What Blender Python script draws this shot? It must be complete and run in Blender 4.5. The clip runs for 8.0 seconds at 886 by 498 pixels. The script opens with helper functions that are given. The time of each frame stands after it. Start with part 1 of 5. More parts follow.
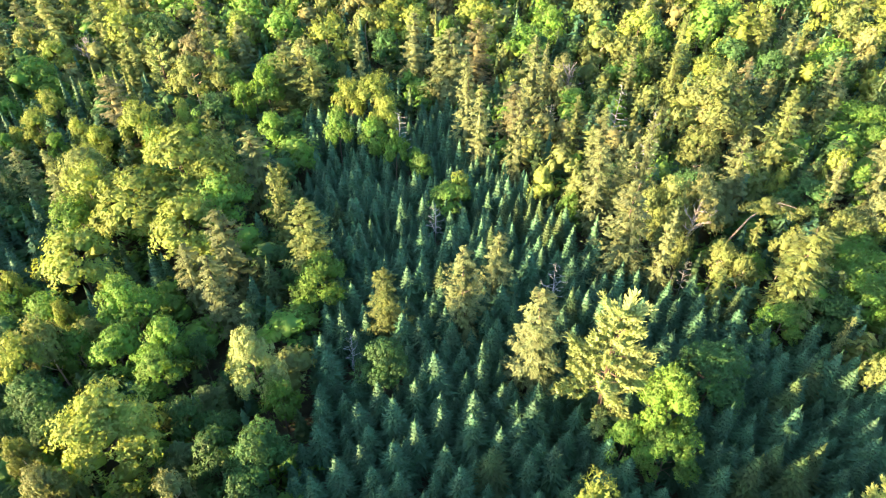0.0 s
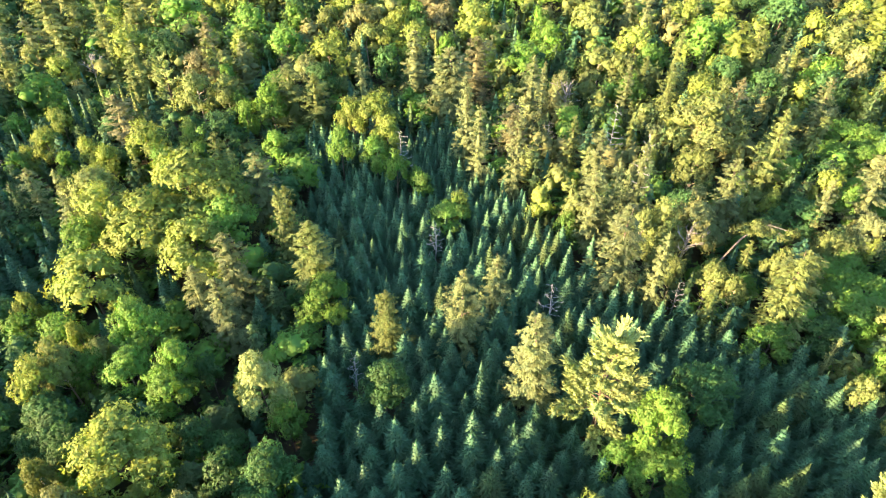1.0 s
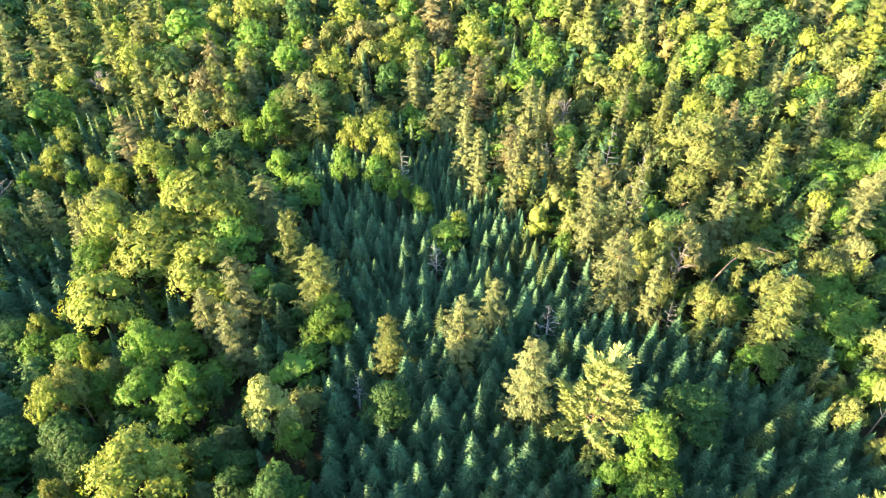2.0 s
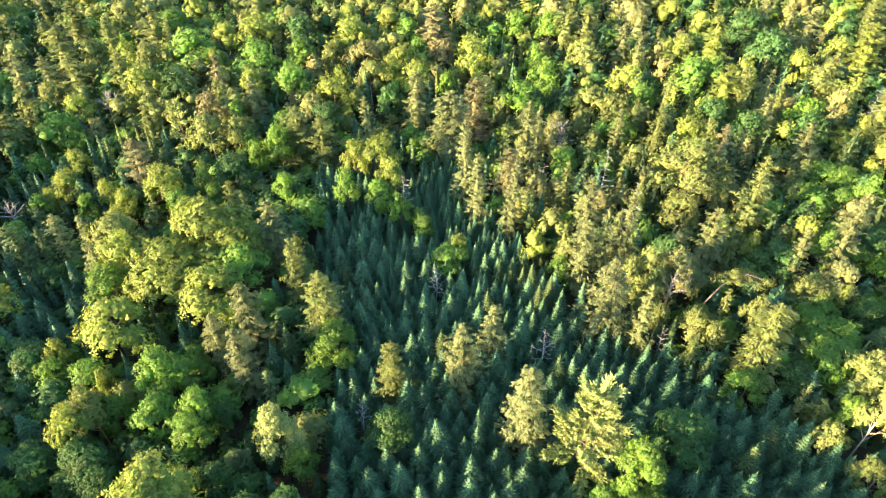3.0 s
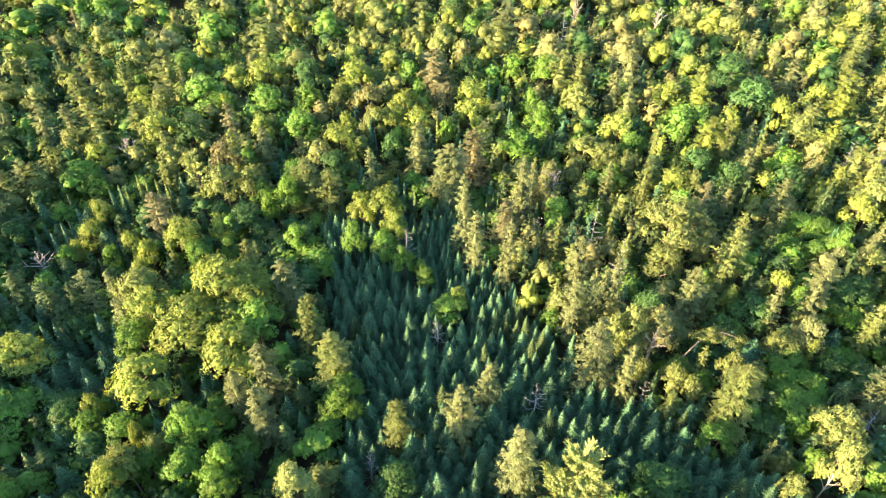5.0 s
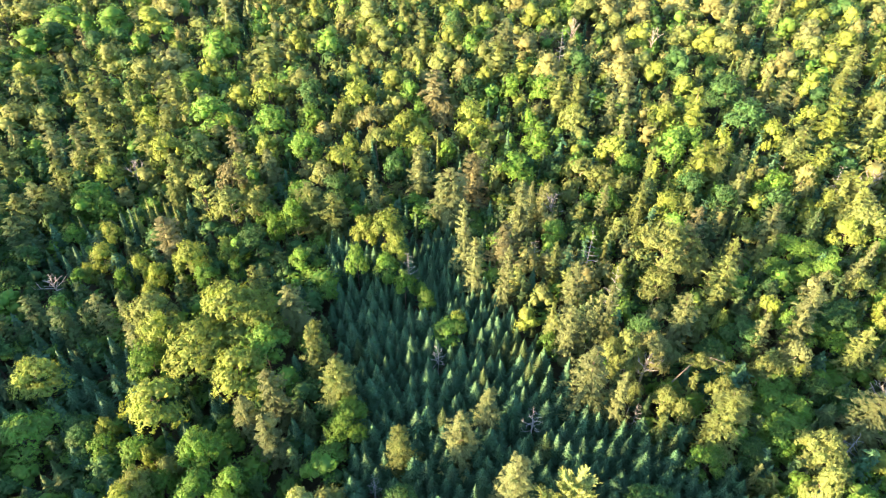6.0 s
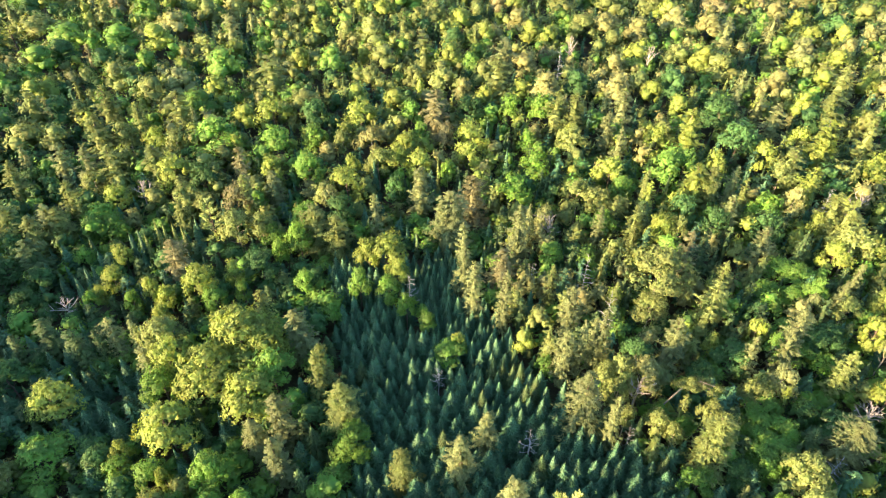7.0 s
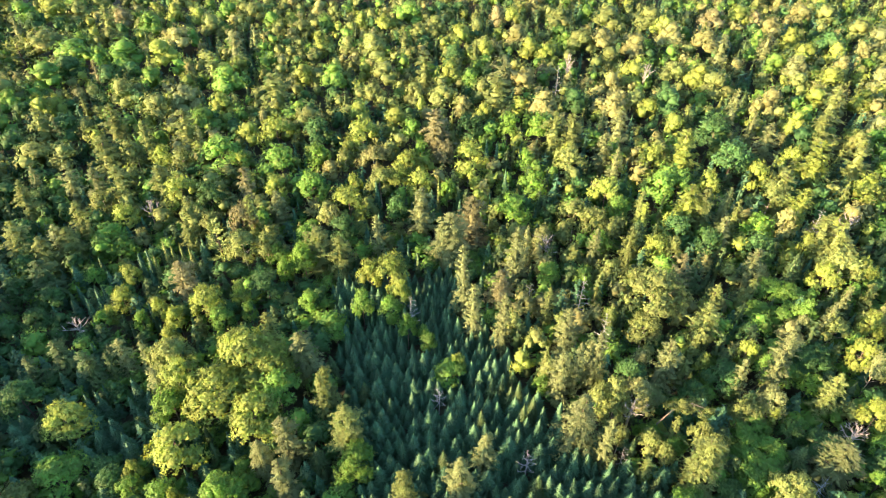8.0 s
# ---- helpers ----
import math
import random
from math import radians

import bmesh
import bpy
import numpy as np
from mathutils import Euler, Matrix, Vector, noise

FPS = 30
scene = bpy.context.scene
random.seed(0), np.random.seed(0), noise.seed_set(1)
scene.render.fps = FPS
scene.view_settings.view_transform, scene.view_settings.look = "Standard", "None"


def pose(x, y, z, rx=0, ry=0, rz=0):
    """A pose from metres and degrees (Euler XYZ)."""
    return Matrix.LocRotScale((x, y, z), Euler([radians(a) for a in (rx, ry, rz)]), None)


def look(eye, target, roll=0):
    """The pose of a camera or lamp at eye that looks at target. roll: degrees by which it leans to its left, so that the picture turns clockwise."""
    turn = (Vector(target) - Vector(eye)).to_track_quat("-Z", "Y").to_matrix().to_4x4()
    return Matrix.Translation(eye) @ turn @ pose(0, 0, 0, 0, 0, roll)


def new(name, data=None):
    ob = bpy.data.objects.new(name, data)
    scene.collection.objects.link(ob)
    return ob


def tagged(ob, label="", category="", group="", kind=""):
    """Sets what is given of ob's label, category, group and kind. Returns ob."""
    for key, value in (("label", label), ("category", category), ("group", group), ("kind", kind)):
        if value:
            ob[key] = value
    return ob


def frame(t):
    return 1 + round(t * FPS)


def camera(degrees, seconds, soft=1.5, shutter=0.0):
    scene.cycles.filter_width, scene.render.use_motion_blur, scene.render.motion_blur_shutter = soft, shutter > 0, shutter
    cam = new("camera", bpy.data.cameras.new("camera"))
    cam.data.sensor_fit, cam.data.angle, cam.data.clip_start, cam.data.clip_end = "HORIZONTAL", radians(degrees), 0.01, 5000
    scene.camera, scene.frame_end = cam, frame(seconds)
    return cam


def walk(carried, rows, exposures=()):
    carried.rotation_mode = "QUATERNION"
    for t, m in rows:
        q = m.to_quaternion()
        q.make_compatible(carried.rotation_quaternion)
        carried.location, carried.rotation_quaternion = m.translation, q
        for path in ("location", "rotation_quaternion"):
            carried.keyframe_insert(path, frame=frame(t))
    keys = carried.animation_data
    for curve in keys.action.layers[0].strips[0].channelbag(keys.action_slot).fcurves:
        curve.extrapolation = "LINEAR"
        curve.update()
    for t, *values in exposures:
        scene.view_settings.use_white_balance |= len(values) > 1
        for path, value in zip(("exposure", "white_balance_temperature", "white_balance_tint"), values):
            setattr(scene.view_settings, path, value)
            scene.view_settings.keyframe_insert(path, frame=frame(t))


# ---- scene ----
# ---- camera: a straight climb with the lens held at a fixed tilt ----
cam = camera(73.0, 8.0, soft=1.2)
EYE = 54.0
ROWS = [
    (0.0, 0.0, 0.0, 0.0), (0.5, -0.01, -0.02, 1.62), (1.0, -0.02, -0.05, 3.38), (1.5, -0.03, -0.1, 5.2),
    (3.0, -0.09, -0.22, 11.72), (3.5, -0.11, -0.25, 14.56), (4.0, -0.12, -0.26, 17.42), (4.5, -0.15, -0.27, 20.25),
    (6.0, -0.25, -0.23, 28.7), (6.5, -0.28, -0.19, 31.54), (7.0, -0.31, -0.14, 34.38), (7.5, -0.34, -0.11, 37.22),
    (8.0, -0.38, -0.08, 40.0),
]
walk(cam, [(t, pose(x, y, EYE + z, 50.0, 0, 0)) for t, x, y, z in ROWS], [(0.0, 3.36), (8.0, 3.12)])

# ---- light: a low warm sun from the west and a clear evening sky ----
SUN_ELEVATION, SUN_BEARING = 12.2, -113.0  # degrees; bearing clockwise from +y
world = bpy.data.worlds.new("evening_sky")
scene.world = world
world.use_nodes = True
wn = world.node_tree.nodes
sky = wn.new("ShaderNodeTexSky")
sky.sky_type = "NISHITA"
sky.sun_disc = False
sky.sun_elevation = radians(SUN_ELEVATION)
sky.sun_rotation = radians(SUN_BEARING)
sky.air_density, sky.dust_density, sky.ozone_density = 1.0, 1.5, 1.0
wn["Background"].inputs["Strength"].default_value = 0.084
world.node_tree.links.new(sky.outputs["Color"], wn["Background"].inputs["Color"])
sun = new("sun", bpy.data.lights.new("sun", "SUN"))
sun.data.energy = 5.2
sun.data.angle = radians(0.6)
sun.data.color = (1.0, 0.60, 0.305)
toward = Vector((math.sin(radians(SUN_BEARING)) * math.cos(radians(SUN_ELEVATION)),
                 math.cos(radians(SUN_BEARING)) * math.cos(radians(SUN_ELEVATION)), math.sin(radians(SUN_ELEVATION))))
sun.matrix_world = look(toward * 200, (0, 0, 0))


# ---- materials ----
def nodes_of(name):
    m = bpy.data.materials.new(name)
    m.use_nodes = True
    m.node_tree.nodes.clear()
    return m, m.node_tree.nodes, m.node_tree.links


def foliage(name, colour, spread=0.12, translucent=0.34, gloss=0.5):
    """Leaves or needles: the colour shifts from plant to plant, from clump to clump and from leaf to leaf."""
    m, n, l = nodes_of(name)
    out = n.new("ShaderNodeOutputMaterial")
    geo, info, pos = n.new("ShaderNodeNewGeometry"), n.new("ShaderNodeObjectInfo"), n.new("ShaderNodeTexCoord")
    att = n.new("ShaderNodeAttribute")
    att.attribute_name = "plant_tone"
    noise_t = n.new("ShaderNodeTexNoise")
    noise_t.inputs["Scale"].default_value = 0.55
    noise_t.inputs["Detail"].default_value = 3.0
    l.new(geo.outputs["Position"], noise_t.inputs["Vector"])
    hsv = n.new("ShaderNodeHueSaturation")
    hsv.inputs["Color"].default_value = (*colour, 1)

    def mul(a, b, c):
        """a * b + c"""
        k = n.new("ShaderNodeMath")
        k.operation = "MULTIPLY_ADD"
        for i, v in enumerate((a, b, c)):
            if isinstance(v, (int, float)):
                k.inputs[i].default_value = v
            else:
                l.new(v, k.inputs[i])
        return k.outputs[0]

    plant = n.new("ShaderNodeMath")
    plant.operation = "ADD"
    l.new(info.outputs["Random"], plant.inputs[0])
    l.new(att.outputs["Fac"], plant.inputs[1])
    wrap = n.new("ShaderNodeMath")
    wrap.operation = "FRACT"
    l.new(plant.outputs[0], wrap.inputs[0])
    leaf_v = mul(geo.outputs["Random Per Island"], 2 * spread, 1.0 - spread)
    clump_v = mul(noise_t.outputs["Fac"], 0.9, 0.55)
    plant_v = mul(wrap.outputs[0], 0.4, 0.8)
    value = mul(mul(leaf_v, clump_v, 0.0), plant_v, 0.0)
    l.new(value, hsv.inputs["Value"])
    l.new(mul(geo.outputs["Random Per Island"], 0.03, 0.485), hsv.inputs["Hue"])
    l.new(mul(noise_t.outputs["Fac"], 0.3, 0.82), hsv.inputs["Saturation"])
    fine, relief = n.new("ShaderNodeTexNoise"), n.new("ShaderNodeBump")
    fine.inputs["Scale"].default_value, fine.inputs["Detail"].default_value = 2.6, 5.0
    relief.inputs["Strength"].default_value, relief.inputs["Distance"].default_value = 0.4, 0.2
    l.new(geo.outputs["Position"], fine.inputs["Vector"])
    l.new(fine.outputs["Fac"], relief.inputs["Height"])
    d, tr, mix = n.new("ShaderNodeBsdfPrincipled"), n.new("ShaderNodeBsdfTranslucent"), n.new("ShaderNodeMixShader")
    d.inputs["Roughness"].default_value = gloss + 0.15
    d.inputs["Specular IOR Level"].default_value = 0.18
    l.new(hsv.outputs["Color"], d.inputs["Base Color"])
    l.new(relief.outputs["Normal"], d.inputs["Normal"])
    warm = n.new("ShaderNodeMix")
    warm.data_type, warm.blend_type = "RGBA", "MULTIPLY"
    warm.inputs["Factor"].default_value = 1.0
    warm.inputs["B"].default_value = (1.25, 1.15, 0.55, 1)
    l.new(hsv.outputs["Color"], warm.inputs["A"])
    l.new(warm.outputs["Result"], tr.inputs["Color"])
    mix.inputs["Fac"].default_value = translucent
    l.new(d.outputs[0], mix.inputs[1])
    l.new(tr.outputs[0], mix.inputs[2])
    l.new(mix.outputs[0], out.inputs["Surface"])
    return m


def rough_surface(name, dark, light, scale, detail=6.0, bump=0.4, stretch=(1, 1, 1)):
    m, n, l = nodes_of(name)
    out, p = n.new("ShaderNodeOutputMaterial"), n.new("ShaderNodeBsdfPrincipled")
    geo, mp = n.new("ShaderNodeNewGeometry"), n.new("ShaderNodeMapping")
    mp.inputs["Scale"].default_value = stretch
    t1, t2 = n.new("ShaderNodeTexNoise"), n.new("ShaderNodeTexNoise")
    t1.inputs["Scale"].default_value, t1.inputs["Detail"].default_value = scale, detail
    t2.inputs["Scale"].default_value, t2.inputs["Detail"].default_value = scale * 0.13, 3.0
    ramp, both, b = n.new("ShaderNodeValToRGB"), n.new("ShaderNodeMath"), n.new("ShaderNodeBump")
    ramp.color_ramp.elements[0].color, ramp.color_ramp.elements[1].color = (*dark, 1), (*light, 1)
    ramp.color_ramp.elements[0].position, ramp.color_ramp.elements[1].position = 0.3, 0.75
    both.operation = "MULTIPLY_ADD"
    both.inputs[1].default_value = 0.6
    l.new(geo.outputs["Position"], mp.inputs["Vector"])
    l.new(mp.outputs["Vector"], t1.inputs["Vector"])
    l.new(mp.outputs["Vector"], t2.inputs["Vector"])
    l.new(t1.outputs["Fac"], both.inputs[0])
    half = n.new("ShaderNodeMath")
    half.operation = "MULTIPLY"
    half.inputs[1].default_value = 0.4
    l.new(t2.outputs["Fac"], half.inputs[0])
    l.new(half.outputs[0], both.inputs[2])
    l.new(both.outputs[0], ramp.inputs["Fac"])
    l.new(ramp.outputs["Color"], p.inputs["Base Color"])
    p.inputs["Roughness"].default_value = 0.9
    b.inputs["Strength"].default_value = bump
    b.inputs["Distance"].default_value = 0.05
    l.new(t1.outputs["Fac"], b.inputs["Height"])
    l.new(b.outputs["Normal"], p.inputs["Normal"])
    l.new(p.outputs[0], out.inputs["Surface"])
    return m


LEAF = {
    "yellow": foliage("leaves_yellow_green", (0.156, 0.238, 0.052)),
    "green": foliage("leaves_green", (0.092, 0.214, 0.042)),
    "emerald": foliage("leaves_bright_green", (0.094, 0.212, 0.036)),
    "dark": foliage("leaves_dark_green", (0.042, 0.118, 0.040)),
    "olive": foliage("leaves_olive", (0.126, 0.186, 0.062)),
    "pale": foliage("leaves_pale_green", (0.172, 0.214, 0.088)),
    "tan": foliage("needles_tan_green", (0.128, 0.180, 0.080), translucent=0.28),
    "brown": foliage("needles_rusty_brown", (0.134, 0.154, 0.080), translucent=0.28),
    "spruce": foliage("needles_blue_green", (0.039, 0.112, 0.060), translucent=0.03, gloss=0.45),
    "plume": foliage("needles_pale_yellow_green", (0.212, 0.305, 0.112), translucent=0.2),
    "fir": foliage("needles_green", (0.052, 0.104, 0.043), translucent=0.22),
}
BARK = rough_surface("bark_grey_brown", (0.035, 0.031, 0.026), (0.12, 0.108, 0.09), 6.0, stretch=(1, 1, 0.25))
# darker copy of the bark: shade under the crowns put into the colour
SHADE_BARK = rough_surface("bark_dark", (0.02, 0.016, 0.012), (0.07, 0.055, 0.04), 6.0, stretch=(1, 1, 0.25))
BIRCH = rough_surface("bark_pale", (0.22, 0.19, 0.15), (0.52, 0.48, 0.42), 5.0, stretch=(1, 1, 0.4))
DEAD = rough_surface("wood_weathered_grey", (0.12, 0.14, 0.165), (0.31, 0.36, 0.42), 8.0, stretch=(1, 1, 0.3))
PALE = rough_surface("wood_bleached_white", (0.13, 0.14, 0.15), (0.33, 0.34, 0.35), 8.0, stretch=(1, 1, 0.3))
SILVER = rough_surface("bark_silver_grey", (0.08, 0.08, 0.08), (0.22, 0.215, 0.21), 7.0, stretch=(1, 1, 0.3))
SOIL = rough_surface("forest_floor", (0.012, 0.012, 0.007), (0.05, 0.055, 0.025), 1.6, bump=1.0)


# ---- meshes of leaves, trunks and limbs ----
def unit(v):
    return v / (np.linalg.norm(v, axis=-1, keepdims=True) + 1e-9)


def blades(centre, along, normal, length, width):
    """Pointed leaf blades: three corners each, the stalk end broad."""
    side = unit(np.cross(along, normal))
    l, w = np.asarray(length)[:, None], np.asarray(width)[:, None]
    back = centre - along * l * 0.7
    return np.stack([back + side * w, centre + along * l * 1.3, back - side * w], 1).reshape(-1, 3)


def corners(n):
    return np.arange(3 * n).reshape(n, 3)


def mesh_from(name, verts, faces, material, tone=None, smooth=False):
    me = bpy.data.meshes.new(name)
    verts, faces = np.asarray(verts, np.float32), np.asarray(faces, np.int32)
    me.vertices.add(len(verts))
    me.vertices.foreach_set("co", verts.ravel())
    me.loops.add(faces.size)
    me.loops.foreach_set("vertex_index", faces.ravel())
    me.polygons.add(len(faces))
    me.polygons.foreach_set("loop_start", np.arange(0, faces.size, faces.shape[1], dtype=np.int32))
    if tone is not None:
        me.attributes.new("plant_tone", "FLOAT", "POINT").data.foreach_set("value", np.asarray(tone, np.float32))
    if smooth:
        me.polygons.foreach_set("use_smooth", np.ones(len(faces), bool))
    me.update(calc_edges=True)
    me.materials.append(material)
    return me


def tube(points, radii, sides=6):
    """A tapered limb along points, closed at its tip."""
    points, verts, faces = np.asarray(points, float), [], []
    for i, (p, r) in enumerate(zip(points, radii)):
        t = unit(points[min(i + 1, len(points) - 1)] - points[max(i - 1, 0)])
        e = unit(np.cross(t, (0.31, 0.95, 0.1)))
        f = np.cross(t, e)
        for k in range(sides):
            ang = 2 * math.pi * k / sides
            verts.append(p + r * (e * math.cos(ang) + f * math.sin(ang)))
        if i:
            for k in range(sides):
                a, b = (i - 1) * sides + k, (i - 1) * sides + (k + 1) % sides
                faces.append((a, b, b + sides, a + sides))
    return np.array(verts), np.array(faces)


def joined(pieces):
    verts, faces, n = [], [], 0
    for v, f in pieces:
        verts.append(v)
        faces.append(f + n)
        n += len(v)
    return np.concatenate(verts), np.concatenate(faces)


def bent_line(rng, a, b, steps, wobble):
    t = np.linspace(0, 1, steps)[:, None]
    p = a + (np.asarray(b) - a) * t
    p[1:] += rng.normal(0, wobble, (steps - 1, 3)) * t[1:]
    return p


def ball_points(rng, n):
    return unit(rng.normal(0, 1, (n, 3)))


GOLD = (1 + 5**0.5) / 2
ICO_V = unit(np.array([(-1, GOLD, 0), (1, GOLD, 0), (-1, -GOLD, 0), (1, -GOLD, 0), (0, -1, GOLD), (0, 1, GOLD), (0, -1, -GOLD), (0, 1, -GOLD),
                       (GOLD, 0, -1), (GOLD, 0, 1), (-GOLD, 0, -1), (-GOLD, 0, 1)]))
ICO_F = np.array([(0, 11, 5), (0, 5, 1), (0, 1, 7), (0, 7, 10), (0, 10, 11), (1, 5, 9), (5, 11, 4), (11, 10, 2), (10, 7, 6), (7, 1, 8),
                  (3, 9, 4), (3, 4, 2), (3, 2, 6), (3, 6, 8), (3, 8, 9), (4, 9, 5), (2, 4, 11), (6, 2, 10), (8, 6, 7), (9, 8, 1)])


def leafy_masses(rng, centres, radii, squash=0.95, ball=(ICO_V, ICO_F)):
    """The dense leafage inside each clump, as an uneven lump."""
    n = len(centres)
    m = len(ball[0])
    bump = rng.uniform(0.66, 1.14, (n, m, 1))
    v = centres[:, None] + ball[0][None] * bump * radii[:, None, None] * np.array([1, 1, squash])
    return v.reshape(-1, 3), (ball[1][None] + m * np.arange(n)[:, None, None]).reshape(-1, 3)


def finer(v, f):
    """Each triangle cut into four, on the unit sphere."""
    mids, out = {}, []
    v = [tuple(p) for p in v]

    def mid(a, b):
        k = (min(a, b), max(a, b))
        if k not in mids:
            mids[k] = len(v)
            v.append(tuple(unit((np.array(v[a]) + np.array(v[b])) / 2)))
        return mids[k]

    for a, b, c in f:
        p, q, r = mid(a, b), mid(b, c), mid(c, a)
        out += [(a, p, r), (p, b, q), (r, q, c), (p, q, r)]
    return np.array(v), np.array(out)


BALL = finer(ICO_V, ICO_F)


def broadleaf_crown(seed, lobes, clumps, per, leaf, form=0):
    """A closed, uneven dome of leafy lobes covered with clumps: the unit tree is 14 m high, 4.5 m in radius."""
    rng = np.random.default_rng(seed)
    i = np.arange(lobes)
    low = i >= max(2, round(lobes * 0.45))
    turn = i * 2.39996 + rng.normal(0, 0.3, lobes) + rng.uniform(0, 6)
    out = np.where(low, rng.uniform(2.3, 3.4, lobes), rng.uniform(1.0, 2.2, lobes))
    out[0] = rng.uniform(0, 0.7)
    z = np.where(low, rng.uniform(6.6, 9.2, lobes), rng.uniform(9.5, 11.4, lobes))
    z[0] = rng.uniform(11.2, 11.9)
    if form == 1:  # a taller, narrower habit
        out, z = out * 0.86, z + np.where(low, rng.uniform(-1.6, 0.2, lobes), 0)
    hub = np.stack([out * np.cos(turn), out * np.sin(turn), z], 1)
    size = rng.uniform(1.3, 2.15, lobes) * (13 / lobes) ** 0.3
    if per <= 8:
        size, hub = size * 1.2, hub * np.array([0.9, 0.9, 0.97])
    away = unit(hub - np.array([0, 0, 6.5]))
    # clumps over the outer side of each lobe
    k = lobes * clumps
    of = np.repeat(i, clumps)
    net = clumps * 2
    lat = np.arccos(1 - 2 * (np.arange(net) + 0.5) / net)
    lon = np.arange(net) * 2.39996
    even = np.stack([np.sin(lat) * np.cos(lon), np.sin(lat) * np.sin(lon), np.cos(lat)], 1)
    u = np.concatenate([even[np.argsort(-(even @ (a + np.array([0, 0, 0.45]))))[:clumps]] for a in away])
    u = unit(u + rng.normal(0, 0.13, u.shape))
    centre = hub[of] + u * (size[of] * rng.uniform(0.62, 1.08, k))[:, None] * np.array([1, 1, 0.86])
    fat = size[of] * rng.uniform(0.22, 0.5, k) * (14 / clumps) ** 0.45
    # leaves round each clump
    b = np.repeat(np.arange(k), per)
    n = len(b)
    v = unit(ball_points(rng, n) + u[b] * 0.5 + np.array([0, 0, 0.3]))
    at = centre[b] + v * (fat[b] * rng.uniform(0.35, 1.15, n))[:, None]
    calm = 1.0 if per <= 8 else 0.45 if per < 20 else 0.0  # far crowns are shaded by their lobes rather than by their leaves
    normal = unit(v * (0.75 - 0.4 * calm) + u[b] * 0.55 + away[of[b]] * (0.25 + 0.35 * calm) + np.array([0, 0, 0.1]) + rng.normal(0, 0.24 - 0.14 * calm, (n, 3)))
    along = unit(np.cross(normal, ball_points(rng, n)) + v * 0.25)
    grow = leaf * rng.uniform(0.55, 1.35, n)
    if per > 8:
        inner = leafy_masses(rng, hub - away * 0.35, size * 0.66)
    else:  # far off the leafage closes into soft domes
        inner = leafy_masses(rng, hub - away * 0.2, size * 0.8, 0.9, BALL if lobes > 7 else (ICO_V, ICO_F))
    return joined([inner, (blades(at, along, normal, grow, grow * 0.55), corners(n))])


def ragged_spire(rng, rings, segs, girth, top=12.8):
    """The dense inside of a conifer, a spire with an uneven skin."""
    v, f = [], []
    for i in range(rings):
        t = i / (rings - 1)
        rad = 2.4 * (1 - t) ** 0.7 * min(1, 0.5 + 2.0 * t) * girth + 0.03
        for k in range(segs):
            ang = 2 * math.pi * (k + 0.5 * (i % 2)) / segs
            q = rad * rng.uniform(0.6, 1.2)
            v.append((q * math.cos(ang), q * math.sin(ang), 1.2 + (top - 1.2) * t + rng.uniform(-0.3, 0.3)))
        if i:
            for k in range(segs):
                a, b = (i - 1) * segs + k, (i - 1) * segs + (k + 1) % segs
                f += [(a, b, b + segs), (a, b + segs, a + segs)]
    return np.array(v), np.array(f)


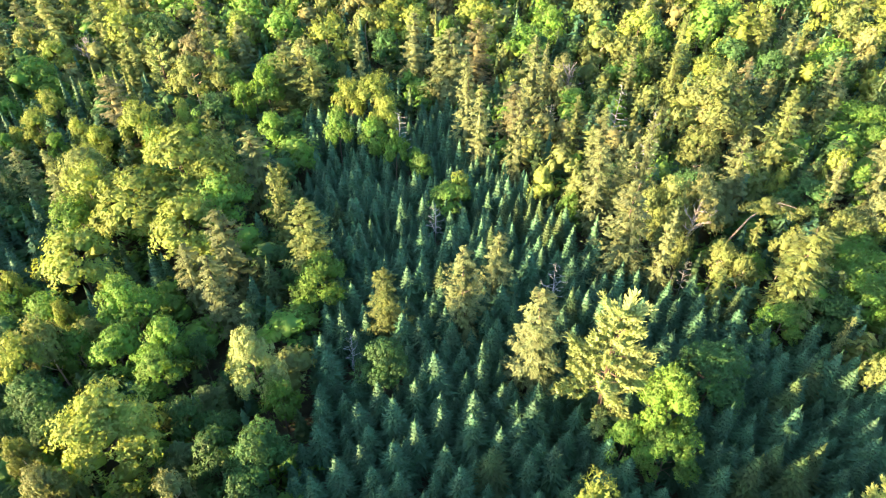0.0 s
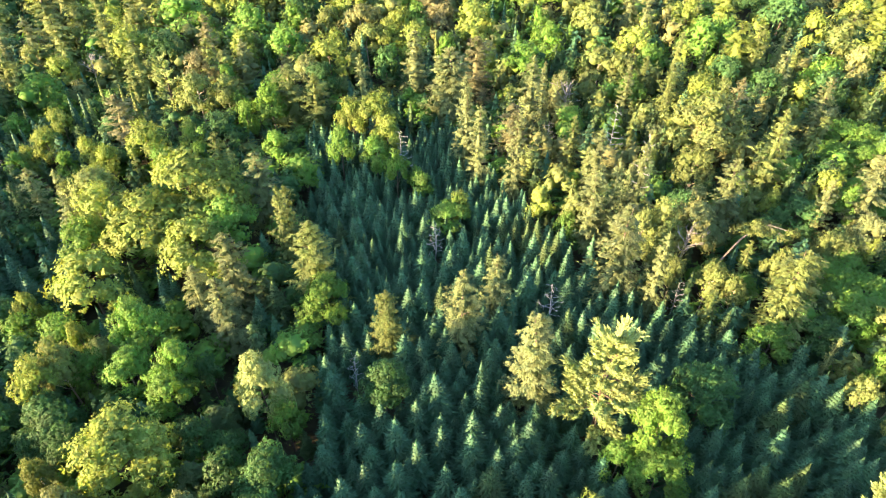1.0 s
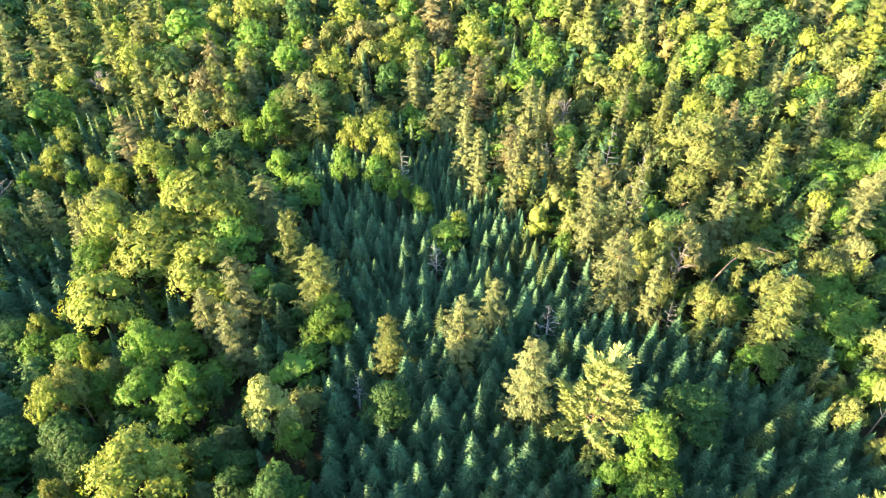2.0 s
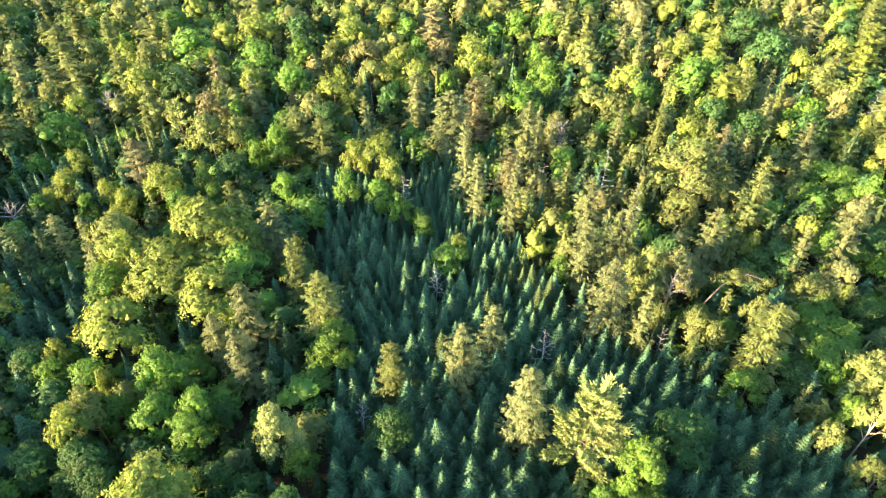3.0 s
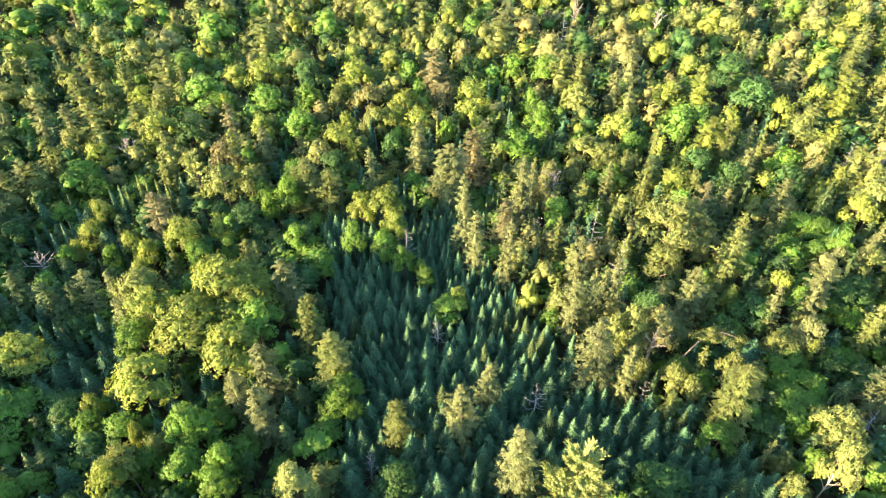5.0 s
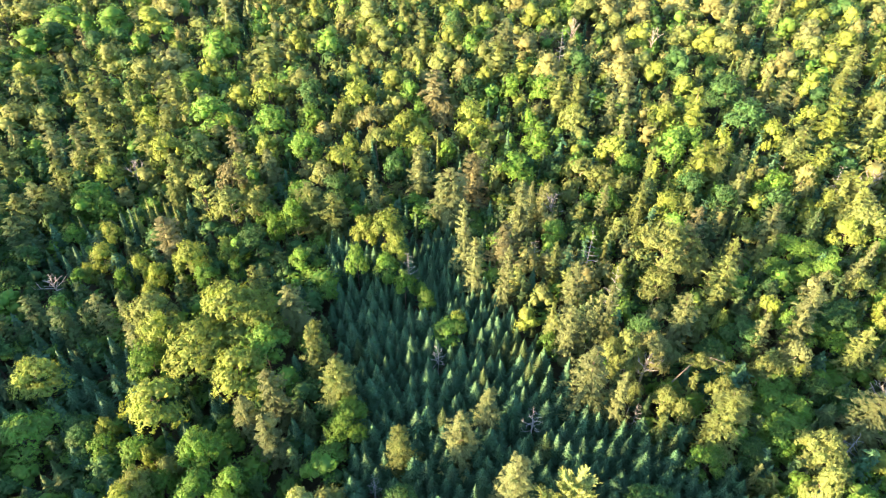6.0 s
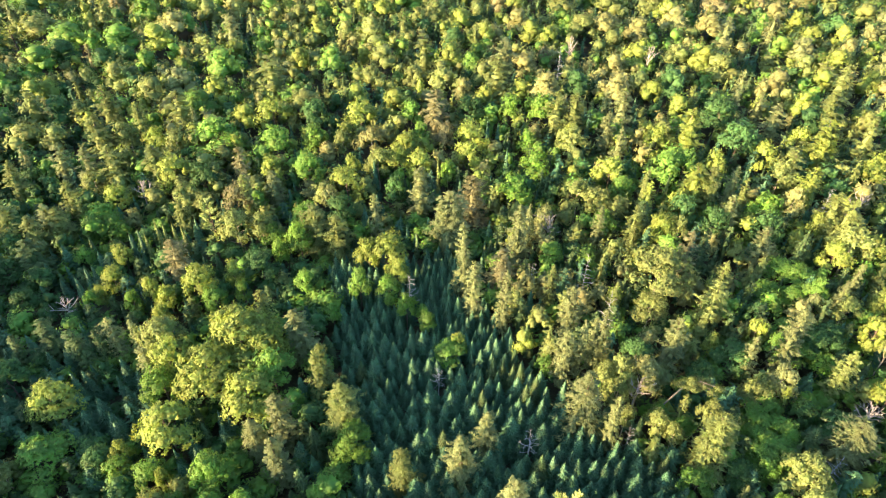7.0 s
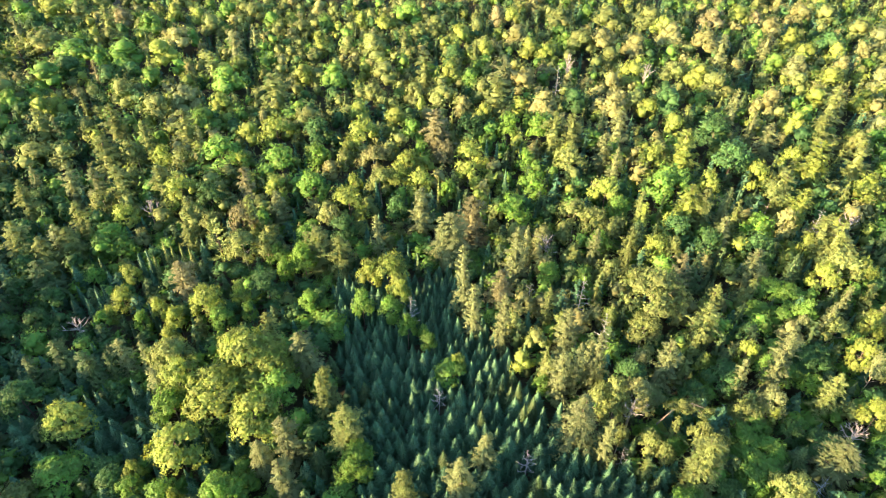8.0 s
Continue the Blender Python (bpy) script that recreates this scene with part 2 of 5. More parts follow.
def fir_crown(seed, boughs, tufts, per, size):
    """An old conifer: uneven drooping boughs with feathery tufts, ragged sides and a pointed top: 15 m high, 2.4 m in radius."""
    rng = np.random.default_rng(seed)
    f = (np.arange(boughs) + rng.uniform(0, 1, boughs)) / boughs
    f = 1 - (1 - f) ** 0.85
    turn = np.arange(boughs) * 2.39996 + rng.normal(0, 0.5, boughs)
    # whole sectors and heights stand out or are thin
    bulge = 1 + 0.22 * np.sin(turn * 2 + 9 * f + rng.uniform(0, 6)) + 0.16 * np.sin(turn + 17 * f + rng.uniform(0, 6))
    reach = 2.8 * np.clip((1 - f) ** 0.58, 0.04, 1) * np.clip(0.6 + 1.6 * f, 0, 1) * bulge * rng.uniform(0.6, 1.15, boughs)
    ray = np.stack([np.cos(turn), np.sin(turn), 0 * turn], 1)
    drop = -0.42 + 1.15 * f**1.3 + rng.normal(0, 0.12, boughs)
    k = boughs * tufts
    of = np.repeat(np.arange(boughs), tufts)
    s = (np.tile(np.arange(tufts), boughs) + rng.uniform(0.3, 1.0, k)) / tufts
    s = 0.3 + 0.7 * s
    side = np.stack([-np.sin(turn), np.cos(turn), 0 * turn], 1)
    hub = ray[of] * (reach[of] * s)[:, None] + side[of] * (rng.normal(0, 0.16, k) * reach[of])[:, None]
    hub[:, 2] = 1.4 + 13.2 * f[of] + drop[of] * reach[of] * s + 0.18 * reach[of] * s**2
    fat = (0.2 + 0.2 * reach[of] / 2.6) * (220 / k) ** 0.36
    b = np.repeat(np.arange(k), per)
    n = len(b)
    out = ball_points(rng, n)
    at = hub[b] + out * (fat[b] * rng.uniform(0.3, 1.15, n))[:, None] * np.array([1.3, 1.3, 0.5])
    along = unit(ray[of[b]] * 0.75 + side[of[b]] * out[:, :1] * 0.7 + np.array([0, 0, -0.4]) + rng.normal(0, 0.22, (n, 3)))
    normal = unit(out * 0.2 + ray[of[b]] * 0.75 + np.array([0, 0, 0.6]) + rng.normal(0, 0.1, (n, 3)))
    grow = size * rng.uniform(0.6, 1.35, n) * (0.65 + 0.35 * np.clip(reach[of[b]] / 1.2, 0, 1))
    m = 6
    tip = np.zeros((m, 3))
    tip[:, 2] = 13.8 + 1.0 * np.arange(m) / m
    spin = np.arange(m) * 2.4
    up = unit(np.stack([0.4 * np.cos(spin), 0.4 * np.sin(spin), 0 * spin + 1], 1))
    v = np.concatenate([blades(at, along, normal, grow, grow * 0.4),
                        blades(tip, up, np.stack([np.sin(spin), -np.cos(spin), 0 * spin], 1), np.full(m, 0.3), np.full(m, 0.12))])
    body = ragged_spire(rng, 12 if boughs > 60 else 7, 9 if boughs > 60 else 6, 0.34 if boughs > 100 else 0.62)
    return joined([body, (v, corners(n + m))])


def spruce_crown(seed, whorls, boughs, sprays):
    """A dense cone in tiers, each tier a ring of drooping boughs with fingered ends: 8.5 m high, 1.6 m in radius."""
    rng = np.random.default_rng(seed)
    cs, als, ns, ls, ws = [], [], [], [], []

    def spray(at, along, normal, length, width):
        cs.append(at), als.append(along), ns.append(normal), ls.append(length), ws.append(width)

    segs = max(6, boughs)
    ring_v, ring_f = [], []
    for k in range(whorls):
        f = k / whorls
        z = 0.3 + 7.7 * f ** 0.94
        tall = 7.7 / whorls * 1.25
        full = 1.62 * (1 - f) ** 0.9 + 0.12
        start = rng.uniform(0, 6.28)
        base = len(ring_v)
        reach = full * rng.uniform(0.6, 1.12, segs)
        for i in range(segs):
            turn = start + 6.28 * i / segs + rng.normal(0, 0.12)
            low = z - 0.16 * reach[i] + rng.normal(0, 0.06)
            ring_v.append((reach[i] * math.cos(turn), reach[i] * math.sin(turn), low))
            half = turn + 3.14 / segs
            ring_v.append((0.62 * full * math.cos(half), 0.62 * full * math.sin(half), z + 0.1 * tall))
            ray, side = np.array([math.cos(turn), math.sin(turn), 0]), np.array([-math.sin(turn), math.cos(turn), 0])
            way = unit(ray + np.array([0, 0, -0.12 + 0.75 * f]))
            end = np.array([reach[i] * math.cos(turn), reach[i] * math.sin(turn), low])
            flat = unit(np.array([0, 0, 0.9]) + ray * 0.75 + rng.normal(0, 0.1, 3))
            for j in range(sprays):
                hand = (j - (sprays - 1) / 2) / max(1, sprays)
                al = unit(way + side * hand * 1.5 + rng.normal(0, 0.08, 3))
                length = full * rng.uniform(0.18, 0.32) + 0.06
                spray(end - way * full * (0.1 + 0.3 * rng.random()) + side * hand * full * 0.5 + np.array([0, 0, 0.05]), al, flat, length, length * 0.38)
        top = len(ring_v)
        ring_v.append((0, 0, z + tall))
        loop = [base + i for i in range(2 * segs)]
        for i in range(2 * segs):
            ring_f.append((loop[i], loop[(i + 1) % (2 * segs)], top))
    for i in range(4):
        turn = i * 1.57
        spray(np.array([0, 0, 8.12]), unit(np.array([0.12 * math.cos(turn), 0.12 * math.sin(turn), 1])), np.array([math.cos(turn), math.sin(turn), 0.0]), 0.36, 0.1)
    return joined([(np.array(ring_v), np.array(ring_f)), (blades(np.array(cs), np.array(als), np.array(ns), np.array(ls), np.array(ws)), corners(len(cs)))])


def pine_limbs(seed, limbs, brushes, per, size):
    """The limbs of a white pine, each with its plume of upswept needle brushes: 19 m high, 4.6 m in radius."""
    rng = np.random.default_rng(seed)
    made = []
    for i in range(limbs):
        f = (i + 0.5) / limbs
        z = 5.0 + 12.4 * f**0.9
        reach = 4.7 * (1.0 - 0.72 * f**1.3) * rng.uniform(0.62, 1.15)
        turn = i * 2.39996 + rng.normal(0, 0.3)
        ray = np.array([math.cos(turn), math.sin(turn), 0])
        side = np.array([-ray[1], ray[0], 0])
        rise = rng.uniform(-0.05, 0.2) + 0.7 * f
        root = np.array([0, 0, z])

        def on(s):
            return root + ray * reach * s + np.array([0, 0, rise * reach * s**1.7 * 0.8 - 0.12 * reach * s * (1 - f)])

        wood = [tube([on(0.0), on(0.35), on(0.7), on(0.97)], (0.09, 0.065, 0.04, 0.012), 5)]
        count = max(5, int(brushes * (0.45 + 0.55 * reach / 4.7)))
        leaves, hubs, girth = [], [], []
        for k in range(count):
            s = 0.3 + 0.7 * (k + rng.uniform(0.2, 0.9)) / count
            hand = 0.0 if k == count - 1 or k % 3 == 2 else (-1, 1)[k % 2] * rng.uniform(0.25, 1.0) * reach * 0.26 * (1.2 - s)
            foot = on(s)
            end = foot + side * hand + ray * abs(hand) * 0.7 + np.array([0, 0, rng.uniform(0.08, 0.34)])
            if abs(hand) > 0.2:
                wood.append(tube([on(max(s - 0.06, 0)), end], (0.03, 0.01), 3))
            way = unit(ray + side * np.sign(hand) * 0.55 + np.array([0, 0, 0.42 + 0.5 * f]))
            hubs.append(end)
            girth.append(rng.uniform(0.34, 0.52))
            # needles stand round the twig and point forward, like a bottle brush
            out = ball_points(rng, per)
            t = rng.uniform(-1.0, 1.0, (per, 1))
            at = end + way * t * girth[-1] * 1.6 + out * girth[-1] * 0.5
            al = unit(way * 0.95 + out * 0.8 + np.array([0, 0, 0.2]))
            g = size * rng.uniform(0.7, 1.3, per)
            leaves.append((blades(at, al, unit(out + np.array([0, 0, 0.6])), g, g * 0.34), corners(per)))
        leaves.append(leafy_masses(rng, np.array(hubs), np.array(girth) * 0.62, 0.6))
        made.append((joined(wood), joined(leaves)))
    return made


def trunk_and_limbs(seed, h, thick, limbs, spread, low, high, sides=6):
    rng = np.random.default_rng(seed)
    stem = bent_line(rng, np.zeros(3), (rng.normal(0, 0.02) * h, rng.normal(0, 0.02) * h, h), 6, 0.008 * h)
    pieces = [tube(stem, thick * np.array([1.35, 1.0, 0.85, 0.65, 0.4, 0.08]), sides)]
    for i in range(limbs):
        f = low + (high - low) * (i + rng.uniform(0, 1)) / limbs
        a = stem[0] + (stem[-1] - stem[0]) * f
        turn = i * 2.39996 + rng.uniform(-0.4, 0.4)
        reach = spread * (1.15 - f) * rng.uniform(0.7, 1.1)
        b = a + np.array([math.cos(turn), math.sin(turn), 0.75]) * reach
        pieces.append(tube(bent_line(rng, a, b, 4, 0.05 * reach), thick * 0.42 * np.array([1, 0.75, 0.45, 0.1]), 4))
    return joined(pieces)


# finer crowns near the camera, plainer ones far off: lobes or boughs, clumps, leaves of each, leaf size
DETAIL = {
    "broadleaf": ((15, 24, 30, 0.155), (14, 16, 16, 0.225), (12, 12, 10, 0.33), (8, 10, 8, 0.36), (7, 8, 5, 0.5), (5, 6, 4, 0.7), (4, 3, 3, 1.3)),
    "fir": ((170, 4, 15, 0.13), (124, 3, 10, 0.195), (96, 3, 7, 0.26), (56, 2, 5, 0.43), (40, 2, 4, 0.54), (26, 2, 3, 0.7), (14, 1, 3, 1.2)),
    "spruce": ((16, 10, 3), (13, 9, 3), (11, 8, 2), (9, 7, 1), (7, 6, 1), (6, 6, 1), (5, 5, 1)),
}
VARIANTS = {"broadleaf": 7, "fir": 6, "spruce": 6}


def crown_arrays(kind, level, variant):
    s = 11 + variant * 7 + level * 101
    if kind == "broadleaf":
        return broadleaf_crown(s, *DETAIL[kind][level], form=variant % 3 == 2)
    if kind == "fir":
        return fir_crown(s + 3, *DETAIL[kind][level])
    return spruce_crown(s + 5, *DETAIL[kind][level])


UNIT = {"broadleaf": (14.0, 4.5), "fir": (15.0, 2.4), "spruce": (8.5, 1.6), "pine": (19.0, 4.6), "snag": (12.0, 1.5)}
made_arrays, made_meshes = {}, {}


def arrays(kind, level, variant):
    key = (kind, level, variant)
    if key not in made_arrays:
        made_arrays[key] = crown_arrays(*key)
    return made_arrays[key]


def shared_mesh(key, build, material):
    if key not in made_meshes:
        v, f = build()
        made_meshes[key] = mesh_from("_".join(str(k) for k in key), v, f, material, smooth=True)
    return made_meshes[key]


def part(name, mesh, parent, label=""):
    ob = new(name, mesh)
    ob.parent = parent
    return tagged(ob, label) if label else ob


def stand(name, kind, x, y, h, r, turn, label, category, group):
    base = new(name)
    h0, r0 = UNIT[kind]
    base.matrix_basis = Matrix.LocRotScale((x, y, ground_height(x, y)), Euler((0, 0, turn)), (r / r0, r / r0, h / h0))
    base.empty_display_size = 0.5
    return tagged(base, label, category, group)


PLACED = []  # x, y, radius of every tree that stands by itself
FAR = []  # trees too far off to stand by themselves
chance = random.Random(5)


def level_at(x, y):
    d = math.hypot(x * 0.8, y)
    return 0 if d < 58 else 1 if d < 112 else 2 if d < 175 else 3


WORDS = {"yellow": "yellow-green", "plume": "pale yellow-green", "green": "fresh green", "emerald": "vivid green", "dark": "deep green", "olive": "olive green",
         "pale": "pale grey-green", "tan": "tan-green", "fir": "mid-green", "brown": "rusty brown", "spruce": "blue-green"}


def broadleaf(x, y, h, r, hue, lv=None):
    if math.hypot(x * 0.8, y) > 158:
        FAR.append(("broadleaf", 3, x, y, h, r * 1.16, hue))
        PLACED.append((x, y, r * 1.16))
        return
    r *= 1.04 if y < 100 else 1.14
    lv, va = level_at(x, y) if lv is None else lv, chance.randrange(VARIANTS["broadleaf"])
    if lv == 0 and r < 2.6:
        lv = 1
    size = "broad" if r > 3.6 else "small" if r < 2.2 else "medium-sized"
    tree = stand("broadleaf_tree", "broadleaf", x, y, h, r, chance.uniform(0, 6.28),
                 f"{size} broadleaf tree with a lumpy {WORDS[hue]} crown", "tree", "broadleaf trees of the old wood")
    mat = LEAF[hue]
    part("crown", shared_mesh(("broadleaf_crown", lv, va, hue), lambda: arrays("broadleaf", lv, va), mat), tree)
    bark = BIRCH if hue in ("olive", "pale", "tan") else BARK
    part("trunk", shared_mesh(("broadleaf_trunk", lv, va % 2, bark.name), lambda: trunk_and_limbs(40 + va % 2, 11.2, 0.19, 11 if lv < 2 else 4, 4.4, 0.3, 0.8), bark), tree)
    PLACED.append((x, y, r))


def fir(x, y, h, r, hue, lv=None):
    lv, va = level_at(x, y) if lv is None else lv, chance.randrange(VARIANTS["fir"])
    r *= 1.2 if y < 100 else 1.32
    key = "fir" if hue in ("dark", "green") else hue
    tree = stand("conifer", "fir", x, y, h, r, chance.uniform(0, 6.28),
                 f"tall old conifer with a ragged {WORDS[hue]} crown", "tree", "old conifers of the wood")
    part("crown", shared_mesh(("conifer_crown", lv, va, key), lambda: arrays("fir", lv, va), LEAF[key]), tree)
    part("trunk", shared_mesh(("conifer_trunk", va % 2), lambda: trunk_and_limbs(50 + va % 2, 14.6, 0.16, 8, 1.6, 0.15, 0.8), BARK), tree)
    PLACED.append((x, y, r))


def pine(x, y, h, r, hue):
    va, lv = chance.randrange(3), level_at(x, y)
    detail = ((42, 22, 34, 0.18), (26, 12, 15, 0.25), (22, 8, 10, 0.36), (18, 6, 7, 0.5))[lv]
    tree = stand("pine_tree", "pine", x, y, h, r, chance.uniform(3, 9.28),
                 f"tall white pine with upswept {WORDS[hue]} plumes above its neighbours", "tree", "white pines")
    hue = "plume" if hue == "yellow" else hue
    for i, (wood, leaves) in enumerate(pine_limbs(70 + va, *detail)):
        limb = part("limb", shared_mesh(("pine_limb", lv, va, i), lambda: wood, BARK), tree)
        part("plume", shared_mesh(("pine_plume", lv, va, i, hue), lambda: leaves, LEAF[hue]), limb)
    part("trunk", shared_mesh(("pine_trunk", 0), lambda: trunk_and_limbs(60, 18.4, 0.22, 0, 1, 0, 1), SHADE_BARK), tree)
    PLACED.append((x, y, r))


def spruce(x, y, h, r, hue="spruce", lv=None):
    r *= 1.25 if lv is None else 1.0
    lv, va = max(0, level_at(x, y) - 1) if lv is None else lv, chance.randrange(VARIANTS["spruce"])
    tree = stand("spruce_tree", "spruce", x, y, h, r, chance.uniform(0, 6.28),
                 f"young {WORDS[hue]} spruce with a pointed tip in a dense stand", "tree", "young spruces of the plantation")
    part("crown", shared_mesh(("spruce_crown", lv, va, hue), lambda: arrays("spruce", lv, va), LEAF[hue]), tree)
    part("trunk", shared_mesh(("spruce_trunk", 0), lambda: tube([(0, 0, -0.2), (0, 0, 4), (0, 0, 7.6)], (0.1, 0.05, 0.01), 5), SHADE_BARK), tree)
    PLACED.append((x, y, r))


def snag(x, y, h, r, form="spiked"):
    """A dead tree: a spire with short side limbs, or a forked one whose limbs reach upward."""
    va = chance.randrange(3)
    forked = form == "forked"
    r = min(r, 2.8 if forked else 1.3)
    wood = PALE if forked else DEAD
    tree = stand("dead_tree", "snag", x, y, h, r, chance.uniform(0, 6.28),
                 "bare dead tree with forked bleached upward limbs" if forked else "bare dead tree with bleached grey broken branches", "dead tree", "dead trees")
    part("trunk", shared_mesh(("snag_trunk", va, forked), lambda: trunk_and_limbs(80 + va, 9.0 if forked else 12.0, 0.095, 0, 1, 0, 1), wood), tree)
    count = 13 if forked else 20
    for i in range(count):
        f = i / count
        m = shared_mesh(("snag_limb", i % 5, forked), lambda: snag_limb(90 + i % 5), wood)
        limb = part("limb", m, tree)
        s = (1.5 - 0.95 * f) * (0.7 + 0.5 * ((i * 37 + va * 13) % 10) / 10)
        lift = -radians(38 + 22 * f) if forked else 0.0
        z = 5.4 + 3.4 * f if forked else 12.0 * (0.36 + 0.62 * f)
        limb.matrix_basis = Matrix.LocRotScale((0, 0, z), Euler((0, lift, i * 2.39996 + va)), (s, s, s) if not forked else (s * 1.35,) * 3)
    PLACED.append((x, y, 0.8))


def snag_limb(seed):
    rng = np.random.default_rng(seed)
    end = np.array([1.5, rng.normal(0, 0.2), rng.uniform(-0.25, 0.7)])
    main = bent_line(rng, np.zeros(3), end, 5, 0.09)
    pieces = [tube(main, (0.055, 0.045, 0.035, 0.025, 0.01), 4)]
    for k in (2, 3, 3):
        a = main[k]
        pieces.append(tube(bent_line(rng, a, a + np.array([0.4, rng.normal(0, 0.35), rng.uniform(0, 0.4)]), 3, 0.04), (0.028, 0.02, 0.006), 3))
    return joined(pieces)


def leaning_tree(x, y, to_x, to_y, top):
    """A grey trunk bent far over, with tufts of green left at its end."""
    tree = new("leaning_tree")
    tree.matrix_basis = Matrix.Translation((x, y, ground_height(x, y)))
    tagged(tree, "leaning grey tree with bent bare trunk and green tufts", "tree")
    rng = np.random.default_rng(3)
    run = np.array([to_x - x, to_y - y, top])
    side = unit(np.array([run[0], run[1], 0.0]))
    line = [np.zeros(3), run * np.array([0.15, 0.15, 0.45]), run * np.array([0.45, 0.45, 0.78]), run * np.array([0.75, 0.75, 0.95]), run]
    part("trunk", mesh_from("leaning_trunk", *tube(line, (0.17, 0.14, 0.11, 0.08, 0.04), 7), SILVER), tree)
    hubs = np.array([line[3] + side * s + rng.normal(0, 0.6, 3) * np.array([1, 1, 0.6]) for s in np.linspace(-1.4, 3.0, 26)])
    for i in range(0, 26, 3):
        part("limb", mesh_from("leaning_limb", *tube([line[3] + (run - line[3]) * i / 26, hubs[i]], (0.06, 0.02), 4), SILVER), tree)
    size = rng.uniform(0.3, 0.6, 26)
    b = np.repeat(np.arange(26), 330)
    out = ball_points(rng, len(b))
    c = hubs[b] + out * (size[b] * rng.uniform(0.1, 2.0, len(b)))[:, None] * np.array([1.2, 1, 0.45])
    g = 0.11 * rng.uniform(0.6, 1.3, len(b))
    v, f = joined([leafy_masses(rng, hubs, size * 0.2, 0.55), (blades(c, unit(np.cross(out, ball_points(rng, len(b)))), unit(out + np.array([0, 0, 0.3])), g, g * 0.6), corners(len(b)))])
    part("crown", mesh_from("leaning_crown", v, f, LEAF["olive"]), tree)


# ---- ground: one gently rolling sheet out to the horizon ----
def ground_height(x, y):
    """Nearly level round the clearing, rising a little towards the far wood."""
    rise = 0.04 * (y - 105) + 0.03 * x
    rise = rise / (1 + math.exp(-max(rise, -40) / 1.2))
    return 0.5 * math.sin(x * 0.045 + 1.0) * math.sin(y * 0.038) + 0.25 * math.sin(x * 0.11 + y * 0.07) + min(rise, 7.0)


def build_ground():
    xs = np.concatenate([[-2500, -1200, -600], np.arange(-400, 401, 10), [600, 1200, 2500]])
    ys = np.concatenate([[-2500, -1000, -300], np.arange(-100, 501, 10), [700, 1200, 3000]])
    verts = [(x, y, ground_height(x, y)) for y in ys for x in xs]
    w = len(xs)
    faces = [(j * w + i, j * w + i + 1, (j + 1) * w + i + 1, (j + 1) * w + i) for j in range(len(ys) - 1) for i in range(w - 1)]
    ob = new("ground", mesh_from("ground", verts, faces, SOIL))
    tagged(ob, "dark mossy forest floor under the trees", "ground", kind="structure")
    for p in ob.data.polygons:
        p.use_smooth = True


build_ground()

# ---- the trees that stand out, each at its place ----
# sunlit spruces below take the warmer fir hue: sunlight put into the needle colour
pine(35.7, 22.8, 18.5, 3.3, "yellow")
broadleaf(-29.1, 29.7, 14.6, 4.8, "yellow")
broadleaf(-36.7, 28.2, 11.0, 1.4, "olive")
broadleaf(-32.7, 25.0, 12.0, 1.6, "tan")
broadleaf(-31.4, 25.1, 10.0, 1.4, "olive")
broadleaf(-21.9, 24.5, 12.0, 1.6, "tan")
broadleaf(-20.0, 28.7, 10.5, 2.3, "dark")
broadleaf(-15.8, 28.2, 11.5, 2.5, "dark")
broadleaf(-16.6, 25.6, 9.0, 2.3, "dark")
broadleaf(-24.1, 32.5, 9.5, 1.9, "dark")
# paler plume hue stands in for sun that neighbours block from this crown
broadleaf(-17.7, 36.0, 15.5, 2.8, "plume")
broadleaf(-15.7, 34.8, 10.0, 1.9, "green")
broadleaf(-34.1, 45.6, 13.5, 3.0, "green")
broadleaf(-28.3, 41.0, 12.0, 2.1, "green")
broadleaf(-33.5, 40.6, 10.5, 3.0, "green")
broadleaf(-28.9, 38.6, 10.0, 2.9, "green")
broadleaf(-43.7, 53.9, 13.0, 4.4, "yellow")
broadleaf(-41.9, 38.6, 12.5, 2.2, "yellow")
broadleaf(-41.0, 40.8, 12.5, 2.2, "olive")
broadleaf(-49.4, 50.0, 10.5, 1.6, "yellow")
broadleaf(-44.1, 46.7, 10.0, 2.4, "green")
broadleaf(-41.6, 45.8, 10.0, 1.2, "yellow")
broadleaf(-40.7, 35.8, 9.0, 2.9, "dark")
broadleaf(-36.7, 32.4, 9.0, 2.5, "dark")
broadleaf(-40.5, 32.9, 8.0, 1.9, "dark")
broadleaf(-38.8, 41.7, 9.0, 2.0, "green")
broadleaf(-25.5, 41.3, 9.0, 1.5, "dark")
spruce(-41.7, 50.5, 7.0, 0.8, "spruce")
spruce(-40.0, 52.7, 8.0, 1.1, "spruce")
spruce(-40.4, 57.6, 8.0, 0.9, "fir")
spruce(-36.3, 56.5, 8.0, 1.0, "spruce")
spruce(-34.8, 56.2, 7.0, 1.0, "spruce")
spruce(-24.4, 62.9, 8.0, 1.3, "spruce")
fir(-25.6, 54.3, 14.5, 2.5, "tan")
fir(-29.6, 52.3, 11.5, 1.9, "tan")
fir(-25.0, 47.7, 13.5, 2.1, "tan")
spruce(-20.7, 52.9, 8.5, 1.6, "fir")
spruce(-22.4, 51.1, 7.5, 1.2, "spruce")
fir(-16.1, 56.3, 14.5, 3.0, "olive")
fir(-20.8, 64.8, 14.0, 1.9, "olive")
broadleaf(-14.4, 51.8, 9.5, 3.4, "emerald")
fir(-6.2, 46.4, 12.5, 2.1, "olive")
fir(2.2, 46.6, 15.5, 2.4, "tan")
fir(6.4, 52.7, 12.5, 1.9, "tan")
broadleaf(-6.1, 38.5, 10.0, 2.7, "dark")
